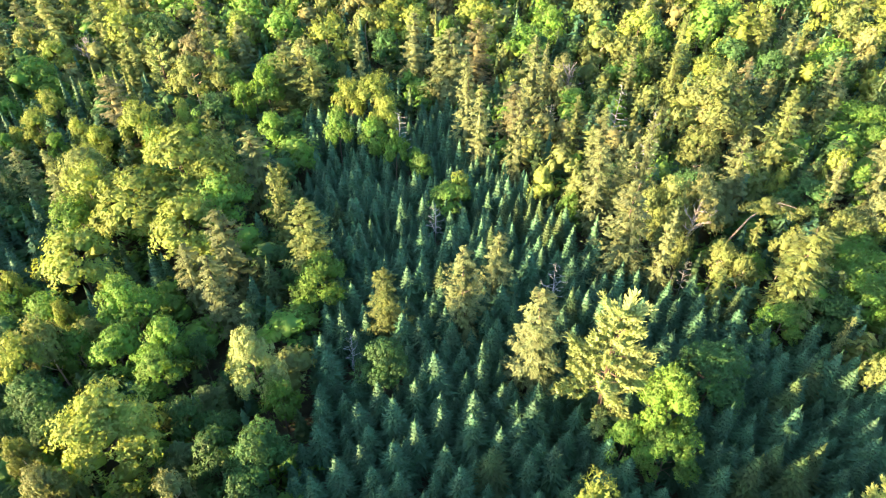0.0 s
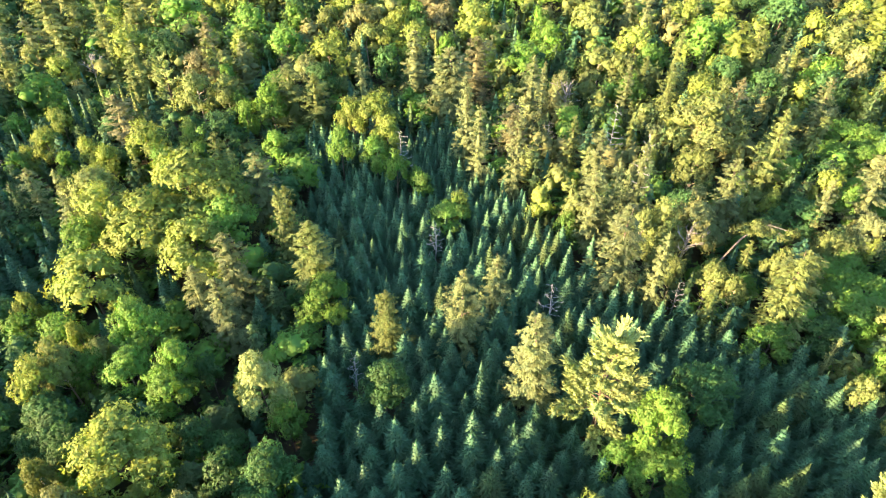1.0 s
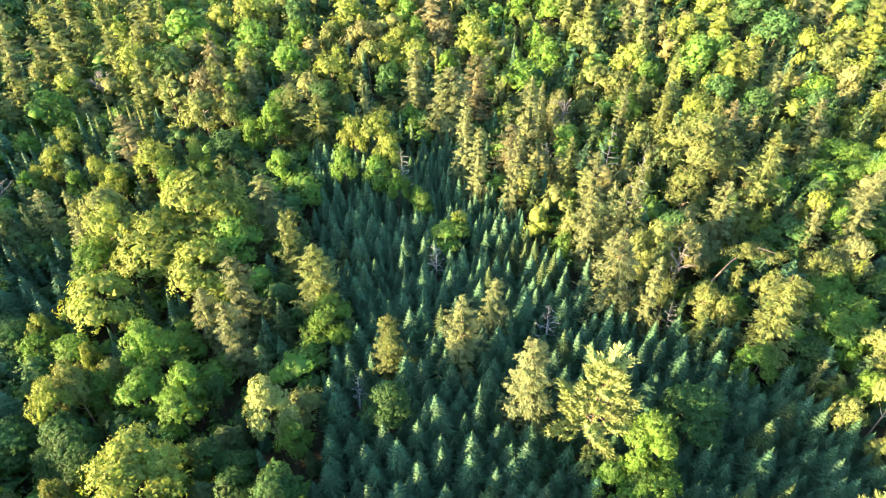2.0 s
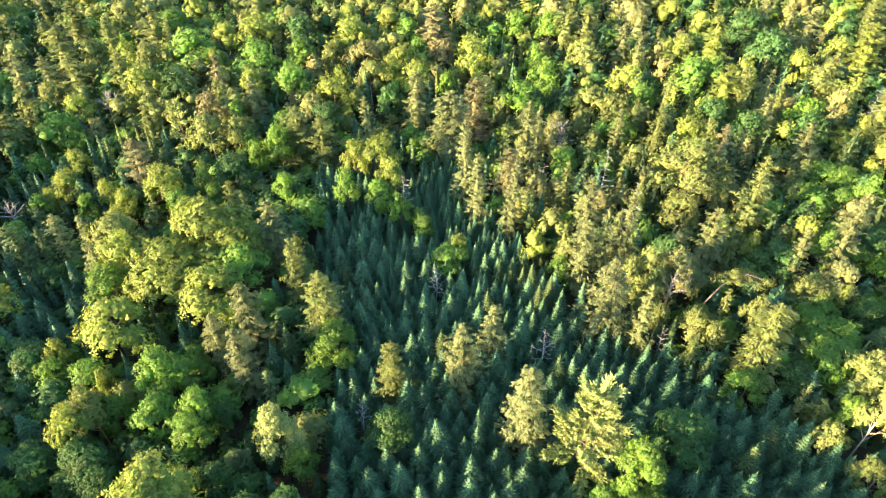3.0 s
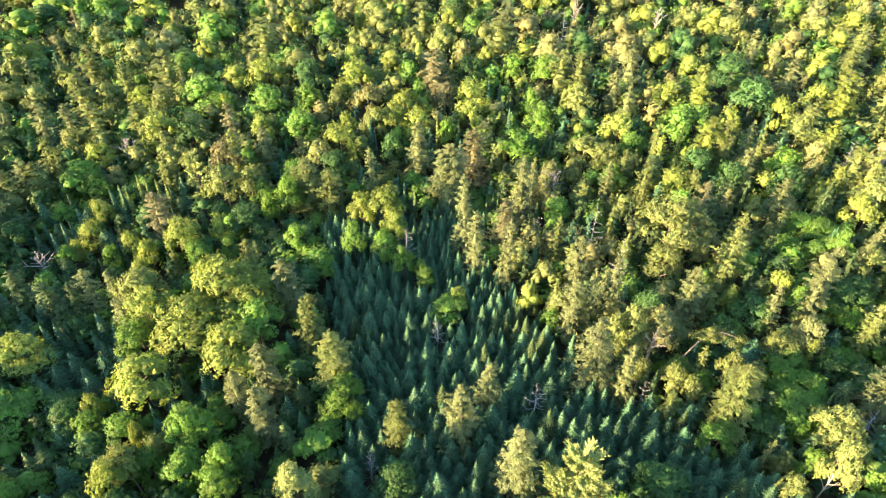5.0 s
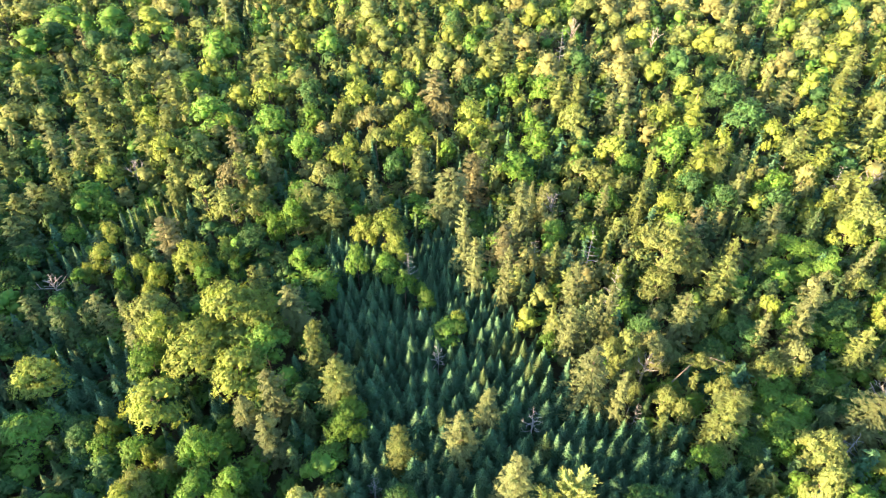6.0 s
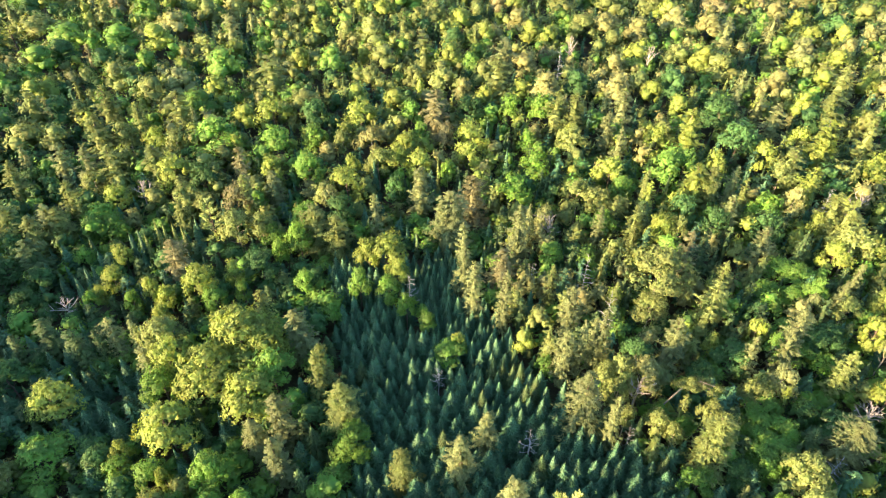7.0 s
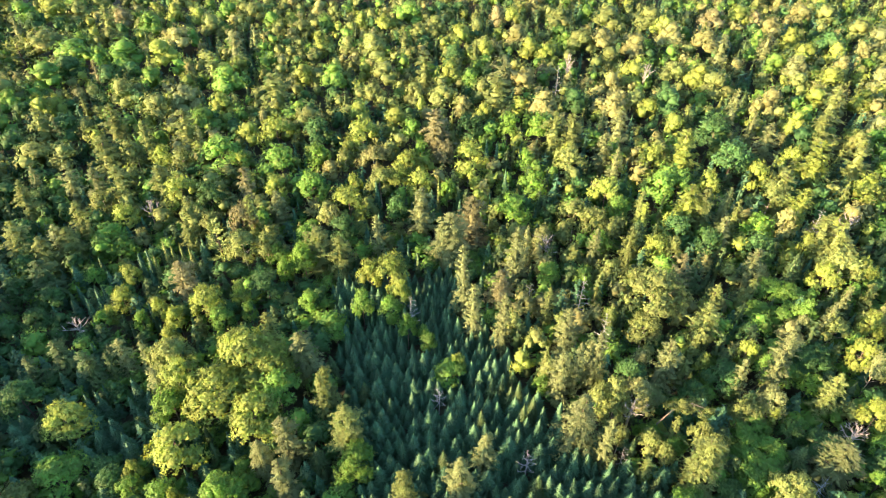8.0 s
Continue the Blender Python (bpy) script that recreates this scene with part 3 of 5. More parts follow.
snag(-1.1, 65.0, 7.5, 1.2, "spiked")
snag(13.3, 51.8, 8.6, 1.4, "spiked")
snag(-9.7, 41.7, 7.5, 0.8, "spiked")
broadleaf(2.5, 72.7, 8.5, 1.6, "yellow")
broadleaf(1.1, 71.2, 7.0, 3.3, "green")
fir(9.3, 39.8, 16.0, 2.7, "tan")
pine(15.4, 35.3, 19.0, 4.7, "yellow")
broadleaf(20.0, 32.0, 14.5, 3.0, "emerald")
broadleaf(19.8, 28.9, 10.0, 2.7, "green")
broadleaf(16.5, 30.5, 9.0, 1.9, "green")
broadleaf(27.1, 37.8, 10.5, 3.8, "dark")
fir(40.1, 49.6, 15.5, 3.1, "olive")
broadleaf(37.1, 45.3, 8.5, 2.8, "green")
fir(42.7, 42.9, 9.0, 0.7, "tan")
spruce(26.5, 32.7, 8.5, 1.3, "spruce")
spruce(34.2, 35.9, 8.5, 1.4, "fir")
spruce(39.4, 38.7, 8.5, 1.6, "spruce")
spruce(32.2, 32.1, 9.0, 1.5, "spruce")
spruce(24.4, 29.2, 8.0, 1.3, "spruce")
spruce(29.2, 28.6, 8.5, 1.5, "fir")
spruce(26.5, 27.0, 9.5, 1.7, "fir")
spruce(30.5, 27.1, 9.0, 1.9, "fir")
spruce(32.9, 28.6, 8.5, 1.5, "fir")
spruce(24.2, 27.0, 8.0, 1.4, "spruce")
fir(21.8, 56.4, 17.0, 3.2, "tan")
fir(26.0, 53.5, 15.0, 1.5, "tan")
broadleaf(32.5, 61.9, 14.5, 3.3, "pale")
broadleaf(28.9, 62.4, 14.0, 3.1, "olive")
broadleaf(34.8, 57.4, 7.5, 2.0, "green")
broadleaf(37.7, 54.9, 7.5, 1.8, "green")
broadleaf(29.2, 56.3, 9.0, 1.4, "olive")
spruce(33.3, 48.4, 7.5, 1.1, "fir")
fir(38.0, 56.8, 11.0, 1.1, "olive")
broadleaf(52.9, 59.0, 8.5, 2.6, "green")
broadleaf(50.8, 60.5, 10.0, 1.9, "olive")
broadleaf(48.5, 48.6, 8.5, 2.8, "green")
broadleaf(48.6, 53.4, 8.0, 2.0, "green")
spruce(4.0, 40.1, 8.5, 1.2, "spruce")
spruce(3.8, 38.2, 8.0, 1.1, "spruce")
spruce(-0.8, 38.3, 8.7, 2.2, "spruce")
spruce(-2.0, 38.0, 7.5, 1.4, "spruce")
spruce(2.9, 33.7, 8.5, 1.8, "spruce")
spruce(-11.9, 34.6, 7.5, 1.2, "spruce")
spruce(-11.4, 30.9, 8.0, 1.5, "spruce")
spruce(-7.9, 33.1, 8.0, 1.6, "spruce")
spruce(-4.6, 33.2, 8.5, 1.7, "spruce")
spruce(-6.3, 35.7, 7.5, 1.4, "spruce")
spruce(-0.2, 32.8, 7.5, 1.4, "spruce")
spruce(2.7, 31.9, 8.0, 1.7, "spruce")
spruce(-2.5, 31.0, 8.0, 1.5, "spruce")
spruce(5.2, 30.6, 7.5, 1.3, "spruce")
spruce(6.9, 31.5, 8.0, 1.7, "spruce")
spruce(8.4, 33.0, 8.5, 1.9, "spruce")
spruce(4.3, 28.0, 8.5, 2.0, "fir")
spruce(-4.3, 28.9, 8.0, 1.7, "spruce")
spruce(-7.3, 29.1, 7.5, 1.4, "spruce")
spruce(-9.1, 27.2, 8.5, 1.6, "spruce")
spruce(-3.4, 29.8, 7.0, 1.2, "spruce")
spruce(-6.1, 27.0, 7.5, 1.3, "spruce")
spruce(0.2, 29.0, 7.5, 1.3, "spruce")
spruce(1.5, 26.3, 8.5, 1.6, "spruce")
spruce(-3.7, 26.2, 8.0, 1.4, "spruce")
spruce(-0.7, 26.5, 7.0, 1.1, "spruce")
spruce(-11.1, 25.9, 8.0, 1.4, "spruce")
spruce(-1.5, 24.4, 8.0, 1.3, "spruce")
spruce(-5.1, 25.3, 7.5, 1.3, "spruce")
spruce(9.8, 28.7, 8.0, 1.6, "spruce")
spruce(7.6, 28.1, 7.5, 1.4, "spruce")
spruce(-12.5, 66.6, 8.0, 1.7, "spruce")
spruce(-13.2, 73.5, 8.0, 1.6, "spruce")
spruce(-14.6, 67.0, 7.0, 1.4, "fir")
spruce(-2.8, 67.5, 7.5, 1.4, "spruce")
spruce(-5.7, 67.5, 7.5, 1.4, "spruce")
spruce(-4.1, 73.3, 8.0, 1.5, "spruce")
spruce(-2.8, 60.3, 8.0, 1.4, "spruce")
spruce(-10.8, 60.8, 8.0, 1.4, "spruce")
spruce(-11.7, 58.1, 8.0, 1.8, "spruce")
spruce(-15.9, 70.1, 8.0, 1.6, "spruce")
spruce(-2.6, 53.0, 8.0, 1.6, "spruce")
spruce(-4.2, 52.1, 8.0, 1.6, "spruce")
# spruces with sun on their tips, that light carried by the fir hue
spruce(8.5, 67.2, 8.0, 1.2, "fir")
spruce(10.2, 67.2, 7.5, 1.1, "fir")
spruce(11.8, 65.8, 7.5, 1.1, "fir")
spruce(12.5, 69.5, 7.5, 1.1, "fir")
spruce(13.1, 65.7, 8.0, 1.4, "fir")
spruce(13.6, 61.3, 8.0, 1.3, "fir")
spruce(15.5, 63.1, 8.0, 1.2, "fir")
spruce(15.9, 58.4, 8.0, 1.3, "spruce")
spruce(6.2, 60.3, 8.0, 1.3, "fir")
spruce(5.1, 62.6, 7.5, 1.0, "spruce")
spruce(12.0, 72.7, 7.5, 1.1, "spruce")
spruce(15.5, 53.9, 8.0, 1.7, "spruce")
spruce(-4.4, 44.5, 8.0, 1.7, "spruce")
spruce(-2.5, 44.1, 8.0, 1.4, "spruce")
spruce(-11.8, 39.4, 8.0, 1.6, "spruce")
spruce(-7.0, 54.3, 7.5, 1.1, "spruce")
spruce(-0.3, 52.5, 8.0, 1.5, "fir")
spruce(6.7, 49.2, 8.0, 1.8, "spruce")
spruce(10.6, 55.2, 8.0, 1.8, "spruce")
spruce(14.5, 48.3, 8.0, 1.6, "fir")
broadleaf(11.8, 21.6, 14.3, 2.3, "yellow")
broadleaf(48.5, 38.6, 16.0, 2.3, "olive")
broadleaf(47.8, 41.3, 9.0, 1.8, "emerald")
broadleaf(44.0, 38.2, 8.5, 1.9, "olive")
broadleaf(53.7, 54.3, 8.0, 3.0, "green")
broadleaf(50.1, 57.3, 8.0, 2.8, "green")
broadleaf(-45.9, 35.4, 8.0, 2.8, "dark")
broadleaf(-54.9, 51.0, 8.0, 2.9, "dark")
spruce(-53.4, 47.2, 7.5, 1.8, "spruce")
spruce(-45.9, 42.2, 7.5, 1.7, "spruce")
spruce(-49.6, 40.6, 7.5, 1.7, "spruce")
spruce(-49.9, 36.8, 7.5, 1.7, "spruce")
spruce(-46.3, 36.9, 7.5, 1.7, "spruce")
spruce(-57.0, 59.2, 8.0, 1.5, "spruce")
spruce(-53.9, 56.5, 7.5, 1.6, "spruce")
spruce(-58.5, 56.9, 7.5, 1.6, "spruce")
spruce(-49.2, 48.7, 8.0, 1.5, "spruce")
spruce(37.5, 38.3, 8.0, 1.7, "fir")
spruce(45.3, 45.9, 8.0, 2.0, "spruce")
spruce(57.8, 52.9, 9.0, 2.3, "fir")
broadleaf(-35.7, 70.2, 17.0, 6.2, "yellow")
broadleaf(-39.6, 63.9, 14.5, 5.8, "yellow")
broadleaf(-47.2, 66.3, 14.0, 3.2, "yellow")
broadleaf(-47.3, 61.8, 11.5, 3.5, "emerald")
broadleaf(-32.2, 59.3, 13.5, 4.7, "yellow")
broadleaf(-29.4, 64.8, 13.0, 3.9, "green")
broadleaf(-32.1, 68.7, 14.0, 4.4, "yellow")
broadleaf(-50.4, 71.9, 13.5, 4.1, "olive")
fir(-51.3, 66.4, 12.0, 1.8, "tan")
fir(-26.0, 71.6, 15.0, 3.0, "tan")
fir(-21.0, 62.2, 15.5, 1.7, "olive")
broadleaf(-74.5, 63.7, 11.0, 3.5, "dark")
broadleaf(-64.5, 59.3, 11.0, 4.0, "yellow")
broadleaf(-62.1, 50.1, 9.0, 4.3, "green")
broadleaf(-65.8, 46.3, 9.0, 2.6, "olive")
broadleaf(-49.7, 47.7, 8.5, 2.1, "green")
fir(-71.4, 72.5, 12.0, 2.3, "fir")
fir(-65.2, 70.1, 12.0, 2.2, "fir")
fir(-61.7, 71.0, 11.0, 1.2, "fir")
fir(-60.0, 73.1, 12.0, 1.9, "tan")
fir(-55.7, 72.6, 12.0, 1.4, "tan")
fir(-76.1, 70.2, 10.0, 1.6, "fir")
spruce(-71.1, 64.4, 7.0, 1.6, "spruce")
spruce(-73.0, 57.7, 7.5, 1.9, "spruce")
spruce(-72.6, 59.9, 7.5, 1.7, "spruce")
spruce(-56.4, 58.1, 7.5, 1.7, "spruce")
spruce(-52.5, 54.9, 7.5, 1.7, "spruce")
spruce(-50.6, 50.8, 7.5, 1.4, "spruce")
spruce(-38.3, 54.4, 8.0, 1.1, "fir")
spruce(-35.2, 54.3, 8.0, 1.3, "spruce")
spruce(-40.2, 48.2, 7.0, 1.2, "spruce")
spruce(-38.5, 50.7, 7.0, 1.3, "spruce")
spruce(-61.5, 62.0, 11.0, 1.1, "spruce")
spruce(-60.6, 63.3, 10.0, 1.2, "spruce")
spruce(-56.5, 67.3, 8.0, 1.4, "spruce")
spruce(-52.6, 64.8, 8.0, 1.6, "spruce")
snag(-73.6, 81.8, 9.0, 2.4, "forked")
fir(20.4, 66.6, 15.0, 2.3, "tan")
fir(26.1, 70.4, 14.0, 1.4, "tan")
fir(23.4, 67.9, 16.0, 1.5, "tan")
fir(26.8, 68.6, 18.0, 1.9, "tan")
broadleaf(33.5, 68.3, 11.0, 3.2, "dark")
fir(39.7, 68.8, 15.5, 2.5, "tan")
broadleaf(47.7, 71.1, 10.0, 1.5, "yellow")
broadleaf(56.1, 72.7, 12.0, 2.1, "yellow")
fir(52.1, 66.5, 14.0, 1.7, "tan")
broadleaf(58.8, 70.1, 10.5, 2.3, "green")
broadleaf(56.5, 62.4, 12.0, 2.5, "tan")
fir(58.9, 67.8, 18.0, 2.1, "tan")
broadleaf(66.2, 67.0, 9.0, 2.0, "emerald")
fir(66.8, 63.3, 14.0, 2.1, "olive")
broadleaf(76.9, 71.8, 12.5, 2.7, "yellow")
broadleaf(52.5, 60.7, 9.5, 2.5, "olive")
fir(55.8, 59.4, 10.0, 1.1, "yellow")
broadleaf(42.3, 56.0, 11.0, 2.2, "olive")
broadleaf(43.2, 53.1, 11.0, 2.4, "olive")
broadleaf(49.8, 55.2, 8.5, 2.4, "green")
broadleaf(50.4, 51.1, 8.0, 4.0, "green")
broadleaf(58.3, 57.5, 9.0, 2.3, "dark")
broadleaf(62.6, 55.1, 8.5, 3.0, "dark")
fir(62.1, 50.8, 13.5, 3.6, "tan")
snag(68.3, 56.4, 10.0, 2.6, "forked")
broadleaf(72.5, 59.1, 12.5, 2.3, "yellow")
broadleaf(78.0, 68.7, 12.0, 2.0, "tan")
broadleaf(72.3, 55.0, 8.5, 1.9, "green")
broadleaf(26.2, 61.7, 13.0, 2.5, "olive")
broadleaf(28.4, 60.2, 11.0, 2.3, "olive")
snag(31.5, 59.9, 14.0, 2.4, "forked")
broadleaf(33.7, 55.4, 9.0, 2.2, "olive")
broadleaf(35.9, 53.1, 8.5, 1.8, "olive")
broadleaf(68.4, 48.5, 9.0, 2.1, "green")
snag(29.1, 53.3, 7.5, 0.7, "spiked")
broadleaf(69.7, 72.9, 9.5, 3.2, "dark")
broadleaf(50.6, 68.8, 9.5, 3.5, "dark")
broadleaf(44.3, 65.3, 9.0, 2.6, "dark")
broadleaf(-147.5, 220.0, 15.8, 6.9, "olive")
broadleaf(-131.9, 208.6, 15.8, 6.6, "green")
pine(-150.8, 208.0, 16.0, 6.7, "olive")
fir(-168.4, 237.0, 15.4, 2.6, "tan")
broadleaf(-159.8, 251.6, 15.8, 5.8, "yellow")
broadleaf(-150.1, 252.7, 14.6, 4.6, "olive")
broadleaf(-174.3, 253.6, 14.6, 4.7, "green")
broadleaf(-164.1, 242.9, 14.5, 4.5, "dark")
fir(-133.0, 239.6, 16.0, 3.1, "olive")
broadleaf(-133.2, 226.7, 12.6, 2.8, "yellow")
broadleaf(-127.6, 227.5, 12.8, 3.0, "olive")
broadleaf(-129.9, 245.6, 13.5, 3.6, "brown")
broadleaf(-114.1, 236.3, 14.8, 4.8, "green")
broadleaf(-109.5, 249.3, 13.3, 3.5, "yellow")
broadleaf(-99.2, 246.0, 13.0, 3.2, "yellow")
broadleaf(-89.3, 232.4, 14.3, 4.3, "olive")
broadleaf(-99.4, 221.5, 15.0, 5.0, "pale")
broadleaf(-101.1, 209.2, 14.8, 4.8, "yellow")
broadleaf(-112.6, 206.6, 15.2, 5.2, "green")
broadleaf(-122.5, 207.4, 13.2, 3.4, "green")
broadleaf(-95.2, 225.2, 12.3, 2.6, "green")
broadleaf(-128.7, 197.6, 14.6, 4.6, "dark")
broadleaf(-132.6, 189.7, 15.7, 5.6, "green")
fir(-116.1, 191.2, 14.7, 2.0, "brown")
broadleaf(-112.9, 191.8, 13.3, 3.4, "dark")
broadleaf(-105.7, 194.9, 12.9, 3.1, "dark")
broadleaf(-97.9, 190.2, 13.2, 3.4, "green")
broadleaf(-87.7, 198.0, 11.4, 1.8, "pale")
broadleaf(-79.8, 237.0, 12.4, 2.7, "olive")
fir(-75.0, 211.7, 16.4, 3.4, "tan")
fir(-70.3, 220.9, 14.4, 1.9, "tan")
broadleaf(-71.2, 198.9, 13.1, 3.3, "yellow")
fir(-77.5, 193.4, 16.6, 3.5, "olive")
broadleaf(-71.2, 187.3, 15.2, 5.2, "green")
broadleaf(-60.3, 239.5, 12.7, 2.9, "yellow")
broadleaf(-60.3, 204.2, 11.9, 2.2, "green")
broadleaf(-76.1, 245.9, 14.0, 4.1, "olive")
broadleaf(-67.0, 237.1, 13.4, 3.5, "green")
broadleaf(-87.6, 246.6, 14.0, 4.1, "green")
broadleaf(-102.5, 178.4, 14.2, 4.3, "olive")
broadleaf(-116.7, 178.5, 12.3, 2.5, "tan")
broadleaf(-112.5, 180.2, 12.5, 2.7, "olive")
broadleaf(-125.1, 170.4, 13.0, 3.1, "yellow")
broadleaf(-121.7, 173.7, 12.4, 2.7, "yellow")
broadleaf(-136.9, 174.7, 13.4, 3.6, "green")
fir(-115.9, 154.9, 16.8, 3.7, "olive")
fir(-111.9, 154.8, 14.7, 2.1, "tan")
broadleaf(-111.0, 158.0, 14.0, 4.1, "dark")
fir(-95.5, 156.6, 16.8, 3.7, "olive")
broadleaf(-105.4, 158.2, 12.4, 2.7, "olive")
fir(-84.2, 150.0, 14.9, 2.2, "olive")
broadleaf(-88.3, 169.6, 13.7, 3.8, "olive")
broadleaf(-81.6, 175.0, 14.6, 4.6, "tan")
broadleaf(-69.5, 171.9, 13.4, 3.5, "yellow")
broadleaf(-71.3, 159.3, 14.6, 4.6, "green")
fir(-73.3, 152.5, 16.9, 3.8, "olive")
fir(-68.9, 149.4, 13.8, 1.4, "tan")
fir(-52.7, 174.7, 17.0, 4.7, "olive")
broadleaf(-54.6, 164.1, 11.4, 1.7, "pale")
broadleaf(-56.2, 153.5, 13.1, 3.2, "yellow")
broadleaf(-47.8, 153.2, 14.5, 4.5, "yellow")
broadleaf(-60.1, 139.8, 15.8, 6.3, "green")
broadleaf(-111.5, 142.0, 14.2, 4.3, "olive")
broadleaf(-104.6, 143.2, 13.3, 3.4, "olive")
fir(-90.2, 139.0, 17.0, 3.8, "olive")
broadleaf(-84.9, 142.4, 12.9, 3.1, "olive")
broadleaf(-76.9, 141.5, 12.5, 2.8, "yellow")
broadleaf(-70.4, 138.9, 12.8, 3.0, "olive")
broadleaf(-54.7, 137.9, 12.0, 2.3, "yellow")
broadleaf(-44.7, 139.5, 13.8, 3.9, "green")
broadleaf(-122.4, 149.4, 13.0, 3.2, "dark")
broadleaf(-90.6, 141.7, 11.9, 2.2, "olive")
broadleaf(-47.1, 190.1, 13.2, 3.4, "yellow")
broadleaf(-50.6, 249.1, 12.5, 2.7, "pale")
broadleaf(-53.6, 229.3, 13.3, 3.4, "olive")
broadleaf(-46.3, 220.9, 12.3, 2.5, "yellow")
broadleaf(-45.7, 234.8, 12.9, 3.1, "green")
broadleaf(-31.9, 235.3, 12.9, 3.1, "yellow")
broadleaf(-22.3, 230.7, 14.0, 4.1, "yellow")
broadleaf(-35.0, 214.3, 12.9, 3.1, "olive")
broadleaf(-25.2, 209.8, 15.2, 5.2, "olive")
fir(-13.8, 209.9, 16.1, 3.1, "olive")
broadleaf(-3.1, 224.7, 14.1, 4.2, "olive")
broadleaf(-13.4, 238.6, 14.8, 4.8, "green")
broadleaf(-9.3, 220.9, 12.9, 3.1, "olive")
broadleaf(5.9, 215.8, 14.0, 4.1, "yellow")
broadleaf(3.9, 201.3, 13.3, 3.5, "dark")
broadleaf(12.6, 223.8, 12.5, 2.7, "olive")
broadleaf(14.1, 204.6, 13.4, 3.5, "yellow")
fir(10.6, 198.3, 14.7, 2.1, "olive")
broadleaf(20.5, 235.1, 13.1, 3.3, "brown")
broadleaf(26.5, 234.3, 13.1, 3.3, "yellow")
broadleaf(25.9, 213.6, 14.2, 4.2, "pale")
broadleaf(29.8, 204.3, 13.4, 3.5, "yellow")
broadleaf(35.2, 200.5, 13.3, 3.5, "yellow")
broadleaf(43.3, 228.6, 14.2, 4.2, "olive")
broadleaf(48.2, 207.7, 14.3, 4.3, "olive")
broadleaf(54.1, 233.8, 12.8, 3.0, "green")
snag(40.0, 186.5, 18.0, 1.8, "forked")
snag(35.0, 175.5, 17.0, 1.7, "spiked")
fir(18.7, 180.9, 17.0, 4.2, "tan")
broadleaf(24.8, 180.0, 13.4, 3.6, "pale")
broadleaf(32.1, 187.7, 12.3, 2.6, "brown")
broadleaf(2.2, 187.1, 14.0, 4.0, "yellow")
broadleaf(8.0, 184.0, 12.5, 2.7, "green")
fir(-6.4, 188.3, 16.2, 3.3, "olive")
broadleaf(-19.7, 189.2, 14.0, 4.1, "olive")
broadleaf(-26.9, 193.9, 12.0, 2.3, "yellow")
broadleaf(-36.4, 188.4, 14.2, 4.3, "green")
broadleaf(-22.1, 176.8, 13.4, 3.6, "olive")
broadleaf(-9.0, 174.6, 13.4, 3.5, "olive")
broadleaf(-0.7, 172.1, 14.1, 4.2, "olive")
broadleaf(-7.1, 169.2, 11.4, 1.7, "yellow")
broadleaf(5.7, 166.0, 12.7, 2.9, "pale")
broadleaf(12.1, 176.0, 13.0, 3.2, "olive")
fir(16.0, 169.3, 17.0, 4.4, "olive")
broadleaf(11.7, 163.4, 12.3, 2.5, "yellow")
broadleaf(30.1, 165.1, 14.1, 4.2, "pale")
broadleaf(38.9, 166.8, 13.6, 3.7, "dark")
broadleaf(-25.7, 164.7, 12.7, 2.9, "yellow")
broadleaf(-23.0, 151.0, 14.1, 4.1, "yellow")
broadleaf(-14.2, 158.7, 13.9, 4.0, "yellow")
broadleaf(-9.1, 153.0, 13.0, 3.2, "green")
fir(-2.2, 150.7, 17.0, 3.9, "brown")
broadleaf(-0.1, 141.3, 12.5, 2.8, "brown")
broadleaf(18.4, 154.8, 13.2, 3.4, "emerald")
broadleaf(27.0, 153.0, 13.6, 3.7, "emerald")
broadleaf(7.0, 154.1, 13.8, 3.9, "dark")
fir(30.3, 147.6, 16.4, 3.4, "olive")
fir(35.1, 146.7, 16.3, 3.3, "olive")
broadleaf(-34.2, 140.4, 13.2, 3.4, "emerald")
broadleaf(-26.6, 139.1, 12.3, 2.6, "olive")
broadleaf(-18.8, 138.6, 13.8, 3.9, "pale")
broadleaf(-9.6, 136.4, 13.1, 3.3, "yellow")
broadleaf(6.6, 139.6, 14.0, 4.1, "yellow")
broadleaf(-6.4, 143.5, 12.1, 2.3, "green")
broadleaf(21.6, 138.2, 12.3, 2.6, "emerald")
broadleaf(33.1, 136.0, 13.4, 3.6, "olive")
spruce(14.2, 141.7, 12.0, 1.2, "spruce")
spruce(11.6, 143.8, 12.0, 1.1, "spruce")
broadleaf(-39.2, 158.2, 14.6, 4.6, "olive")
broadleaf(-36.2, 151.7, 14.1, 4.2, "dark")
broadleaf(61.1, 227.1, 15.1, 5.1, "olive")
broadleaf(55.8, 208.6, 14.7, 4.7, "pale")
broadleaf(76.9, 227.9, 15.1, 5.1, "olive")
broadleaf(80.1, 221.7, 13.6, 3.7, "yellow")
broadleaf(65.5, 202.2, 14.8, 4.8, "pale")
broadleaf(80.1, 210.8, 15.2, 5.2, "pale")
broadleaf(91.2, 205.8, 14.7, 4.7, "pale")
fir(91.6, 194.0, 16.8, 3.7, "tan")
broadleaf(99.6, 225.1, 14.6, 4.6, "brown")
broadleaf(111.0, 228.9, 14.6, 4.7, "yellow")
broadleaf(116.0, 226.4, 13.0, 3.2, "brown")
broadleaf(118.4, 218.0, 14.0, 4.1, "pale")
fir(108.1, 197.4, 15.4, 2.6, "tan")
broadleaf(110.3, 208.9, 12.3, 2.6, "green")
broadleaf(121.3, 207.6, 13.4, 3.5, "yellow")
broadleaf(134.9, 231.5, 13.7, 3.9, "pale")
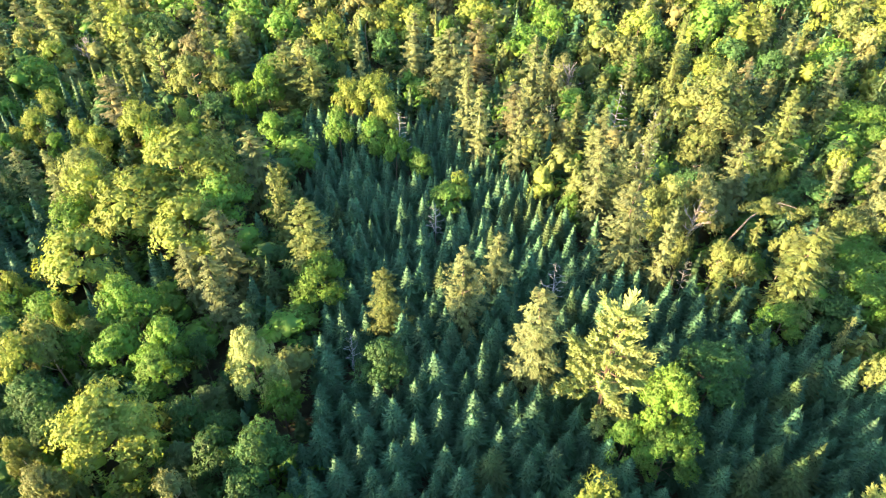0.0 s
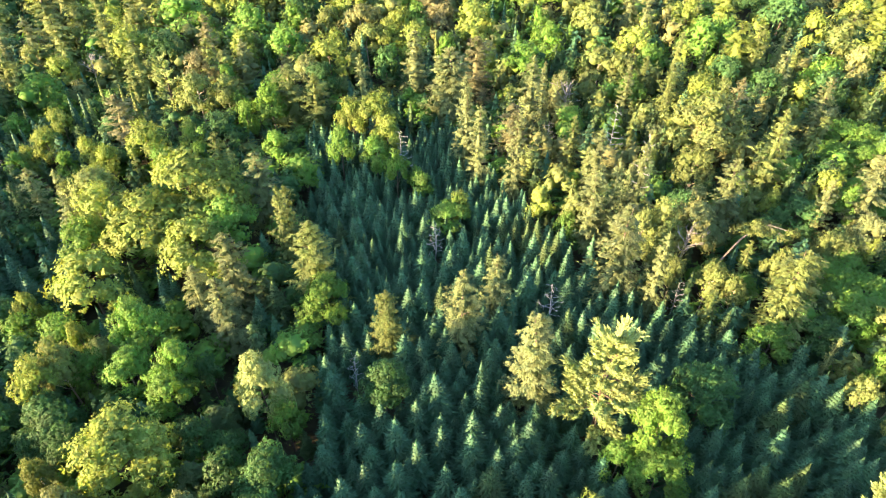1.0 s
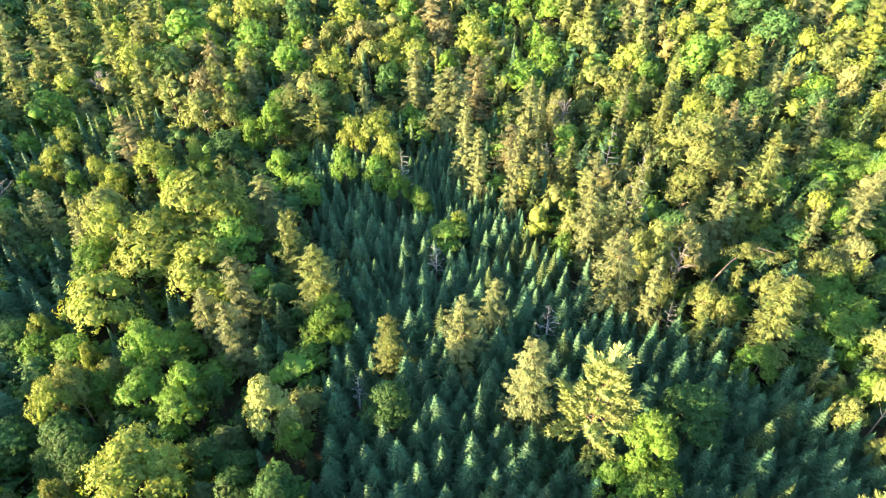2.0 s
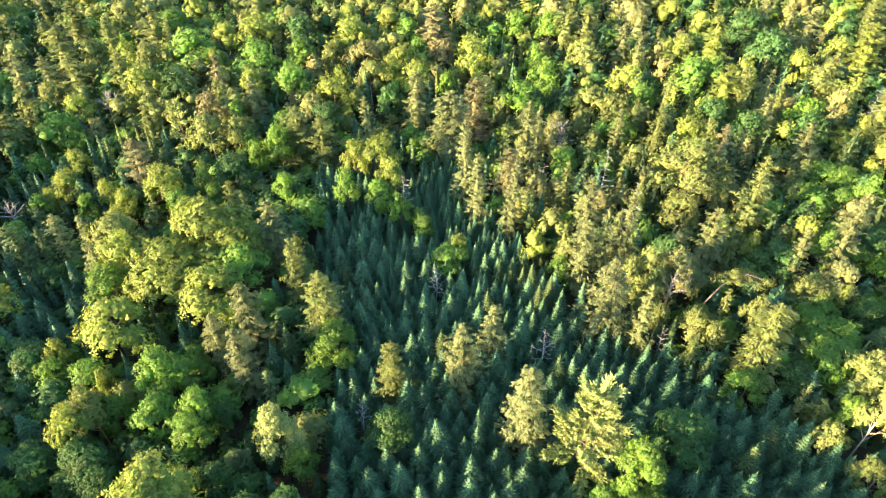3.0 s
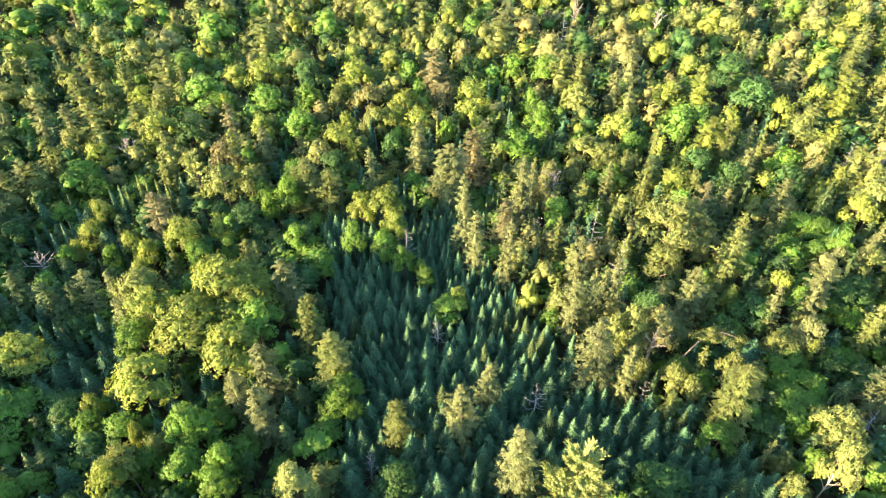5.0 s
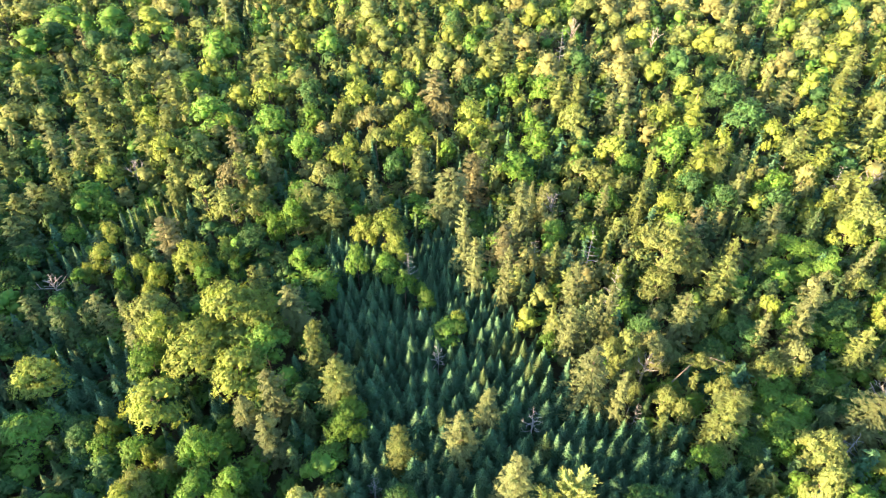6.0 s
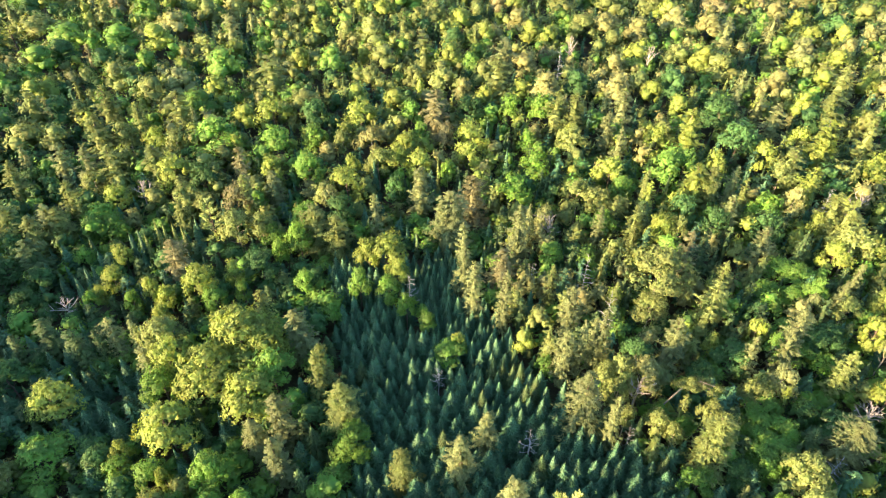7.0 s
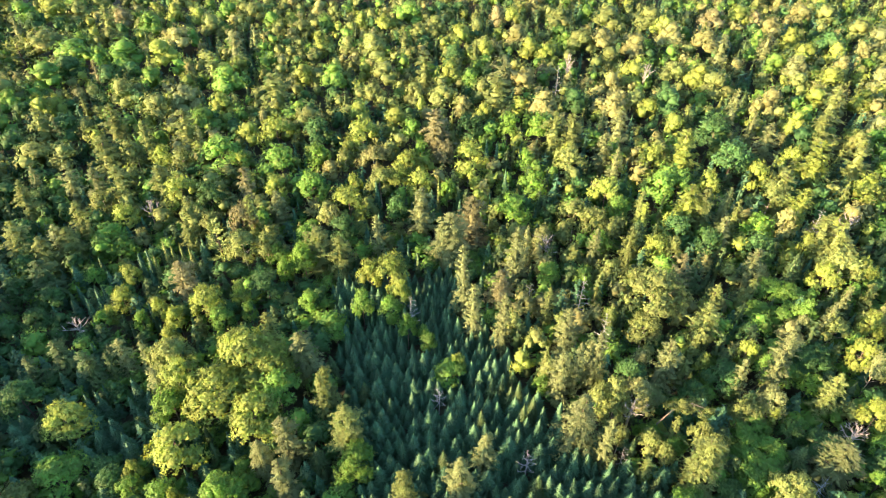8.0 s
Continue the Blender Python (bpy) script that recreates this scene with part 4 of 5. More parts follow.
broadleaf(143.1, 229.7, 14.2, 4.2, "olive")
broadleaf(120.6, 194.4, 13.2, 3.4, "yellow")
broadleaf(132.1, 202.9, 14.2, 4.2, "dark")
broadleaf(147.7, 213.8, 14.4, 4.4, "olive")
broadleaf(151.4, 207.2, 13.8, 3.9, "tan")
broadleaf(139.6, 196.0, 13.0, 3.2, "pale")
broadleaf(130.1, 193.8, 13.0, 3.2, "yellow")
broadleaf(127.0, 184.5, 12.5, 2.7, "pale")
broadleaf(119.1, 175.3, 14.1, 4.2, "yellow")
broadleaf(112.7, 184.2, 13.9, 4.0, "tan")
broadleaf(109.4, 174.6, 12.9, 3.1, "olive")
broadleaf(107.0, 187.2, 13.5, 3.7, "green")
broadleaf(80.2, 179.0, 14.6, 4.6, "yellow")
broadleaf(84.0, 173.4, 14.4, 4.5, "olive")
broadleaf(72.9, 183.6, 13.9, 4.0, "olive")
broadleaf(60.3, 183.6, 13.9, 4.0, "yellow")
broadleaf(52.5, 178.0, 13.0, 3.2, "pale")
broadleaf(56.0, 195.6, 13.2, 3.4, "olive")
snag(63.3, 179.4, 17.0, 2.1, "forked")
broadleaf(50.8, 163.9, 13.9, 4.0, "pale")
broadleaf(57.3, 166.5, 13.2, 3.4, "olive")
broadleaf(60.5, 162.2, 12.4, 2.7, "yellow")
broadleaf(66.6, 164.1, 14.3, 4.3, "dark")
fir(84.3, 160.1, 14.7, 2.1, "tan")
broadleaf(95.6, 162.3, 13.7, 3.8, "pale")
broadleaf(91.1, 161.1, 11.7, 2.0, "pale")
broadleaf(109.7, 165.8, 13.0, 3.2, "yellow")
fir(111.4, 158.0, 16.5, 3.5, "olive")
broadleaf(123.1, 162.9, 12.8, 3.0, "yellow")
broadleaf(133.9, 173.9, 13.3, 3.5, "tan")
broadleaf(98.1, 150.7, 12.8, 3.0, "yellow")
fir(68.3, 153.1, 14.4, 1.9, "olive")
broadleaf(64.8, 151.4, 12.8, 3.0, "yellow")
fir(77.5, 147.6, 15.2, 2.4, "tan")
fir(83.9, 146.8, 14.6, 2.0, "tan")
fir(85.0, 139.1, 15.8, 2.9, "tan")
fir(100.4, 142.4, 17.0, 4.1, "olive")
broadleaf(109.9, 140.2, 12.8, 3.0, "olive")
broadleaf(120.0, 148.9, 12.9, 3.1, "tan")
fir(104.1, 130.0, 15.6, 2.8, "olive")
broadleaf(96.3, 142.9, 13.2, 3.3, "dark")
broadleaf(73.5, 145.9, 14.6, 4.6, "dark")
fir(44.4, 152.0, 14.4, 1.9, "tan")
fir(47.9, 147.2, 16.3, 3.3, "tan")
fir(42.3, 138.8, 15.2, 2.5, "tan")
fir(62.4, 136.2, 16.9, 3.7, "yellow")
broadleaf(54.5, 135.7, 13.2, 3.4, "yellow")
fir(44.2, 132.5, 14.4, 1.9, "tan")
broadleaf(89.1, 133.2, 12.5, 2.8, "yellow")
fir(92.7, 128.3, 17.0, 3.8, "yellow")
broadleaf(74.9, 134.1, 14.6, 4.7, "dark")
fir(-106.8, 125.6, 12.0, 2.0, "olive")
fir(-104.6, 128.9, 14.0, 1.7, "tan")
broadleaf(-102.4, 124.9, 10.0, 3.2, "dark")
fir(-95.0, 127.8, 15.0, 2.5, "tan")
fir(-87.6, 126.3, 15.0, 2.8, "tan")
fir(-81.9, 127.0, 15.0, 3.4, "olive")
broadleaf(-80.2, 130.5, 12.2, 2.5, "olive")
fir(-70.9, 125.8, 15.0, 3.1, "olive")
broadleaf(-65.9, 124.3, 13.5, 3.7, "yellow")
fir(-60.3, 114.0, 14.0, 2.5, "olive")
broadleaf(-58.0, 122.2, 13.3, 3.5, "dark")
fir(-49.4, 124.6, 15.5, 2.2, "brown")
broadleaf(-42.8, 126.4, 12.8, 3.0, "yellow")
fir(-40.5, 118.4, 13.0, 2.4, "tan")
fir(-45.6, 113.4, 15.0, 2.2, "olive")
broadleaf(-47.7, 112.8, 13.0, 2.8, "brown")
pine(-50.5, 103.2, 16.0, 3.7, "plume")
broadleaf(-45.4, 103.1, 13.4, 3.5, "olive")
broadleaf(-40.1, 103.6, 12.6, 2.8, "olive")
broadleaf(-77.4, 115.9, 11.0, 2.9, "yellow")
broadleaf(-84.4, 120.6, 12.0, 3.1, "olive")
fir(-83.6, 111.3, 11.0, 1.2, "olive")
broadleaf(-79.1, 110.3, 10.0, 3.2, "green")
snag(-71.5, 117.6, 12.0, 2.4, "forked")
broadleaf(-74.0, 106.4, 9.5, 2.6, "green")
fir(-58.9, 108.0, 12.0, 1.8, "olive")
spruce(-91.2, 120.4, 10.0, 1.2, "spruce")
spruce(-87.3, 110.0, 10.0, 1.4, "fir")
fir(-87.7, 105.6, 13.0, 2.3, "tan")
broadleaf(-93.5, 105.3, 10.0, 2.8, "dark")
fir(-97.7, 106.7, 13.0, 2.8, "olive")
spruce(-80.4, 96.6, 9.0, 1.7, "spruce")
spruce(-76.1, 99.4, 9.0, 1.0, "fir")
broadleaf(-77.1, 97.4, 8.0, 2.0, "green")
broadleaf(-67.7, 95.6, 10.0, 2.1, "yellow")
broadleaf(-66.6, 88.5, 10.5, 2.7, "yellow")
spruce(-66.1, 97.8, 11.0, 1.0, "spruce")
spruce(-64.9, 99.2, 11.0, 1.0, "spruce")
spruce(-61.7, 101.0, 12.0, 1.0, "olive")
spruce(-60.0, 100.6, 11.0, 1.0, "olive")
spruce(-58.1, 100.9, 11.0, 1.0, "olive")
spruce(-56.1, 100.5, 11.0, 1.0, "olive")
spruce(-63.3, 98.5, 10.0, 1.0, "olive")
fir(-54.7, 92.3, 13.5, 3.0, "brown")
broadleaf(-48.3, 85.7, 12.5, 3.2, "yellow")
broadleaf(-58.1, 85.5, 10.0, 1.9, "yellow")
broadleaf(-54.0, 83.4, 10.0, 2.0, "yellow")
broadleaf(-42.6, 89.3, 11.0, 2.0, "yellow")
broadleaf(-39.9, 85.5, 9.0, 1.8, "green")
broadleaf(-37.5, 91.4, 11.0, 3.8, "dark")
broadleaf(-34.9, 96.9, 11.0, 1.8, "emerald")
broadleaf(-37.8, 103.0, 10.0, 2.5, "green")
fir(-32.5, 75.5, 16.0, 2.0, "olive")
broadleaf(-53.5, 78.6, 10.0, 2.0, "yellow")
broadleaf(-82.2, 89.5, 9.0, 2.6, "dark")
broadleaf(-90.7, 92.2, 9.0, 3.4, "dark")
broadleaf(-82.3, 82.9, 9.0, 2.7, "dark")
broadleaf(-68.9, 83.2, 9.0, 1.9, "green")
spruce(-72.6, 89.6, 9.0, 0.9, "spruce")
spruce(-73.1, 86.8, 9.0, 0.9, "spruce")
spruce(-71.4, 90.3, 9.0, 0.9, "spruce")
broadleaf(-67.6, 84.4, 9.5, 1.6, "yellow")
broadleaf(-61.0, 83.2, 9.0, 1.8, "green")
broadleaf(-44.9, 83.3, 9.5, 2.5, "green")
broadleaf(-33.7, 126.2, 13.7, 3.8, "green")
broadleaf(-23.5, 119.2, 14.0, 4.1, "yellow")
broadleaf(-26.6, 115.2, 11.7, 2.0, "tan")
broadleaf(-23.1, 127.8, 12.0, 2.3, "yellow")
broadleaf(-16.5, 129.0, 13.0, 3.2, "olive")
broadleaf(-11.8, 131.4, 13.0, 3.2, "yellow")
broadleaf(-6.4, 127.5, 13.0, 3.2, "yellow")
fir(-5.5, 115.4, 15.7, 2.9, "tan")
spruce(-1.5, 125.2, 13.0, 0.8, "olive")
broadleaf(6.3, 131.4, 13.0, 3.2, "yellow")
broadleaf(0.8, 125.3, 11.8, 2.1, "emerald")
fir(-15.3, 106.7, 15.0, 1.6, "tan")
broadleaf(-23.7, 110.1, 12.8, 3.0, "dark")
spruce(-17.0, 124.3, 12.0, 1.3, "spruce")
broadleaf(-11.6, 118.3, 11.9, 2.2, "dark")
fir(1.6, 104.1, 17.0, 3.9, "tan")
fir(6.5, 111.7, 16.0, 3.3, "brown")
fir(-0.3, 103.3, 15.0, 2.7, "tan")
broadleaf(16.7, 116.6, 13.5, 3.7, "emerald")
broadleaf(22.7, 127.4, 12.8, 3.0, "emerald")
spruce(15.6, 129.2, 12.0, 1.3, "spruce")
broadleaf(31.1, 114.6, 13.6, 3.7, "olive")
broadleaf(34.8, 111.3, 13.0, 3.2, "olive")
broadleaf(34.7, 104.9, 12.3, 2.5, "green")
snag(23.0, 103.9, 13.0, 3.2, "forked")
broadleaf(22.3, 106.6, 12.0, 2.1, "tan")
fir(15.3, 97.7, 18.0, 3.0, "tan")
fir(18.2, 102.5, 15.0, 1.1, "tan")
fir(3.8, 94.8, 16.0, 1.7, "tan")
fir(3.8, 88.0, 17.0, 2.0, "tan")
fir(5.6, 82.0, 17.0, 2.1, "tan")
fir(11.5, 90.1, 13.0, 3.0, "brown")
fir(11.2, 78.5, 18.0, 1.9, "tan")
snag(17.7, 89.2, 10.0, 1.2, "spiked")
fir(20.6, 84.0, 14.0, 1.6, "olive")
fir(22.9, 76.7, 15.5, 2.5, "tan")
snag(27.5, 86.1, 15.0, 1.4, "spiked")
broadleaf(22.3, 96.1, 10.0, 2.7, "green")
broadleaf(27.5, 97.5, 9.0, 2.2, "dark")
fir(-27.8, 102.3, 15.0, 3.7, "olive")
fir(-23.0, 100.5, 14.0, 2.9, "olive")
broadleaf(-31.4, 107.6, 12.0, 2.6, "green")
broadleaf(-11.6, 94.4, 13.5, 4.1, "yellow")
broadleaf(-15.8, 94.3, 13.0, 2.6, "yellow")
broadleaf(-16.9, 86.5, 12.0, 2.4, "green")
broadleaf(-9.2, 88.8, 12.5, 2.3, "yellow")
broadleaf(-11.2, 86.1, 10.0, 2.8, "green")
snag(-6.7, 84.2, 12.0, 1.3, "spiked")
broadleaf(-7.4, 80.7, 11.0, 2.0, "emerald")
broadleaf(-28.1, 87.9, 10.0, 2.1, "green")
spruce(-22.8, 91.6, 8.0, 1.3, "spruce")
broadleaf(-4.2, 80.4, 8.0, 1.6, "green")
broadleaf(39.6, 120.9, 13.7, 3.8, "yellow")
broadleaf(41.2, 116.3, 12.2, 2.4, "green")
fir(45.9, 113.9, 14.5, 1.9, "olive")
fir(45.8, 110.3, 14.2, 1.7, "yellow")
broadleaf(52.8, 122.3, 14.0, 4.1, "green")
broadleaf(58.3, 124.2, 12.9, 3.1, "green")
broadleaf(65.6, 124.5, 12.6, 2.8, "yellow")
fir(56.5, 112.7, 16.3, 3.3, "yellow")
fir(60.0, 112.5, 15.7, 2.8, "olive")
fir(66.2, 114.7, 14.0, 1.6, "tan")
fir(66.7, 110.1, 14.0, 1.5, "olive")
fir(61.2, 103.6, 14.5, 2.0, "tan")
broadleaf(78.4, 127.5, 12.6, 2.8, "yellow")
broadleaf(79.2, 119.0, 13.4, 3.5, "olive")
fir(81.1, 119.2, 15.4, 2.6, "olive")
broadleaf(76.5, 107.2, 14.0, 2.8, "pale")
broadleaf(71.3, 107.3, 12.0, 3.2, "emerald")
broadleaf(68.0, 99.6, 13.3, 3.4, "dark")
fir(82.2, 112.1, 15.3, 2.5, "yellow")
snag(83.3, 106.1, 14.0, 1.2, "spiked")
fir(93.8, 115.8, 13.9, 1.4, "olive")
broadleaf(101.7, 119.4, 13.4, 3.5, "yellow")
snag(92.0, 107.8, 14.0, 2.3, "forked")
fir(82.3, 102.1, 15.7, 2.9, "olive")
fir(84.9, 100.3, 15.4, 2.6, "olive")
broadleaf(87.0, 93.2, 13.0, 2.8, "yellow")
broadleaf(78.9, 91.7, 12.0, 3.3, "yellow")
fir(78.5, 83.6, 13.0, 1.4, "tan")
fir(73.7, 79.4, 13.0, 1.5, "tan")
broadleaf(80.0, 102.0, 11.3, 1.6, "yellow")
broadleaf(52.4, 109.8, 12.2, 2.5, "yellow")
spruce(51.9, 116.2, 12.0, 0.9, "olive")
broadleaf(46.3, 101.3, 12.5, 2.7, "yellow")
broadleaf(50.4, 101.3, 11.7, 2.0, "olive")
fir(37.3, 105.9, 14.3, 1.7, "olive")
fir(33.4, 102.3, 14.2, 1.7, "tan")
fir(39.0, 96.5, 13.4, 1.1, "olive")
fir(40.9, 102.3, 14.4, 1.8, "olive")
broadleaf(52.7, 106.2, 13.1, 3.3, "dark")
broadleaf(58.4, 102.6, 12.5, 2.7, "dark")
fir(52.3, 92.9, 14.5, 2.0, "fir")
fir(47.9, 90.3, 17.0, 2.5, "brown")
broadleaf(41.5, 84.7, 18.5, 6.2, "olive")
broadleaf(38.9, 79.2, 12.0, 3.7, "olive")
fir(63.8, 92.8, 15.0, 2.5, "tan")
fir(71.9, 92.3, 13.9, 1.5, "fir")
broadleaf(68.2, 90.9, 8.5, 3.3, "green")
broadleaf(71.2, 88.4, 8.5, 3.3, "green")
broadleaf(63.1, 84.9, 8.5, 3.0, "green")
broadleaf(67.4, 83.2, 8.5, 2.5, "green")
fir(52.9, 83.7, 15.0, 2.2, "olive")
fir(49.0, 77.5, 16.5, 2.9, "olive")
fir(31.6, 79.4, 14.0, 1.1, "olive")
snag(29.2, 74.5, 16.0, 1.2, "spiked")
broadleaf(69.6, 80.0, 10.0, 1.5, "tan")
broadleaf(75.6, 78.7, 10.0, 2.6, "olive")
broadleaf(82.0, 78.9, 11.5, 2.6, "yellow")
broadleaf(71.0, 82.2, 11.9, 2.2, "green")
broadleaf(-31.0, 99.4, 13.0, 3.2, "emerald")
broadleaf(-38.3, 34.1, 9.0, 3.0, "dark")
broadleaf(-52.8, 48.9, 9.0, 2.8, "dark")
broadleaf(53.1, 46.0, 11.7, 3.6, "olive")
snag(69.5, 57.3, 9.0, 1.9, "forked")
snag(58.5, 47.4, 9.0, 1.7, "spiked")
fir(-85.7, 94.2, 12.0, 3.5, "fir")
fir(-85.5, 105.8, 12.0, 3.0, "olive")
fir(61.7, 71.3, 15.5, 2.6, "tan")
broadleaf(82.9, 93.6, 14.1, 4.2, "olive")
broadleaf(43.9, 47.0, 7.8, 2.5, "dark")
fir(-96.0, 104.2, 13.0, 3.2, "olive")
fir(-88.5, 100.9, 13.0, 2.9, "olive")
fir(-102.6, 119.9, 14.0, 2.6, "olive")
fir(-87.2, 114.8, 13.0, 2.4, "olive")
broadleaf(63.5, 69.6, 7.9, 2.7, "green")
broadleaf(67.1, 71.4, 9.0, 2.7, "dark")
broadleaf(-3.3, 77.9, 8.2, 1.7, "green")
broadleaf(17.5, 67.6, 7.5, 1.7, "green")
broadleaf(-21.6, 80.4, 8.2, 1.9, "green")
fir(43.1, 105.0, 13.0, 2.6, "fir")
fir(98.0, 88.0, 13.0, 2.6, "tan")
broadleaf(104.0, 98.0, 13.0, 3.6, "yellow")
fir(108.0, 110.0, 13.5, 3.4, "olive")
broadleaf(118.0, 128.0, 14.5, 4.2, "olive")
fir(126.0, 140.0, 15.0, 3.4, "olive")
broadleaf(92.0, 78.0, 12.0, 3.4, "yellow")
broadleaf(140.0, 160.0, 15.0, 4.5, "yellow")
fir(154.0, 178.0, 15.0, 3.4, "olive")
broadleaf(168.0, 196.0, 15.0, 5.0, "olive")
fir(-118.0, 132.0, 14.0, 3.4, "olive")
broadleaf(-132.0, 158.0, 14.5, 4.8, "green")
broadleaf(-140.0, 178.0, 15.0, 5.0, "olive")
fir(-158.0, 204.0, 15.0, 3.4, "olive")
fir(-108.0, 112.0, 13.0, 3.0, "fir")
fir(-98.0, 88.0, 12.0, 3.0, "fir")
broadleaf(-90.0, 70.0, 10.0, 4.0, "dark")
broadleaf(-80.0, 54.0, 10.0, 4.4, "dark")
broadleaf(-70.0, 40.0, 10.0, 4.0, "dark")
broadleaf(-56.0, 36.0, 10.0, 3.8, "green")
broadleaf(-48.0, 28.0, 10.0, 3.6, "dark")
broadleaf(70.0, 44.0, 10.5, 3.4, "olive")
fir(84.0, 60.0, 12.0, 3.0, "tan")
broadleaf(62.0, 34.0, 10.0, 3.4, "green")
fir(50.0, 30.0, 12.0, 3.0, "olive")
leaning_tree(35.3, 59.0, 40.2, 58.2, 12.2)


# ---- the plantation of young spruces ----
def in_plantation(x, y):
    """The clearing where the spruces stand in rows: a wedge between the old trees and a strip to the east."""
    if 17 < y < 62:
        west = -13.0 - 0.2 * max(y - 38, 0)
        east = 46.0 if y < 40 else 46.0 - (y - 40) * 1.35
        return west < x < max(east, 17.0)
    if 62 <= y < 100:
        return -17.8 - (y - 62) * 0.2 < x < 18.0 - (y - 62) * 0.42
    return False


def plant_rows():
    rng = random.Random(21)
    spots = []
    for j in range(52):
        for i in range(70):
            x = -44 + i * 2.15 + (j % 2) * 1.08 + rng.uniform(-0.6, 0.6)
            y = 12 + j * 2.0 + rng.uniform(-0.55, 0.55)
            big = rng.random()
            h = 4.4 + 3.0 * big + rng.uniform(-0.3, 0.3)
            r = h * rng.uniform(0.235, 0.285)
            if in_plantation(x, y) and not any((x - a) ** 2 + (y - b) ** 2 < (1.45 if q < 2.4 else 0.5 * min(q, 3.4)) ** 2 for a, b, q in PLACED):
                spots.append((x, y, h, r))
    return sorted(spots, key=lambda s: s[1])


SPRUCES = plant_rows()
OLD = list(PLACED)
for x, y, h, r in SPRUCES[:170]:
    spruce(x, y, h, r, lv=0 if y < 75 else 1)
for x, y, h, r in SPRUCES[170:]:
    OLD.append((x, y, r))


def scatter(name, items, label, category):
    """One joined stand of trees: items are kind, level, x, y, h, r, hue. One mesh a hue, under one stand."""
    rng = np.random.default_rng(77)
    by_hue = {}
    for it in items:
        by_hue.setdefault(it[6], []).append(it)
    for hue, group in by_hue.items():
        vs, fs, tones, n = [], [], [], 0
        for kind, level, x, y, h, r, _ in group:
            v, f = arrays(kind, level, int(rng.integers(VARIANTS[kind])))
            h0, r0 = UNIT[kind]
            a = rng.uniform(0, 6.28)
            c, s = math.cos(a), math.sin(a)
            p = np.stack([(v[:, 0] * c - v[:, 1] * s) * r / r0 + x, (v[:, 0] * s + v[:, 1] * c) * r / r0 + y, v[:, 2] * h / h0 + ground_height(x, y)], 1)
            vs.append(p)
            fs.append(f + n)
            tones.append(np.full(len(v), rng.uniform(0, 1)))
            n += len(v)
        ob = new(name, mesh_from(name + "_" + hue, np.concatenate(vs), np.concatenate(fs), LEAF[hue], np.concatenate(tones), smooth=True))
        tagged(ob, label.format(WORDS[hue]), category, kind="stuff")


scatter("spruce_stand", [("spruce", 0 if y < 46 else 1 if y < 64 else 2, x, y, h, r, "spruce") for x, y, h, r in SPRUCES[170:]],
        "dense stand of young {} spruces with pointed tips", "spruce stand")


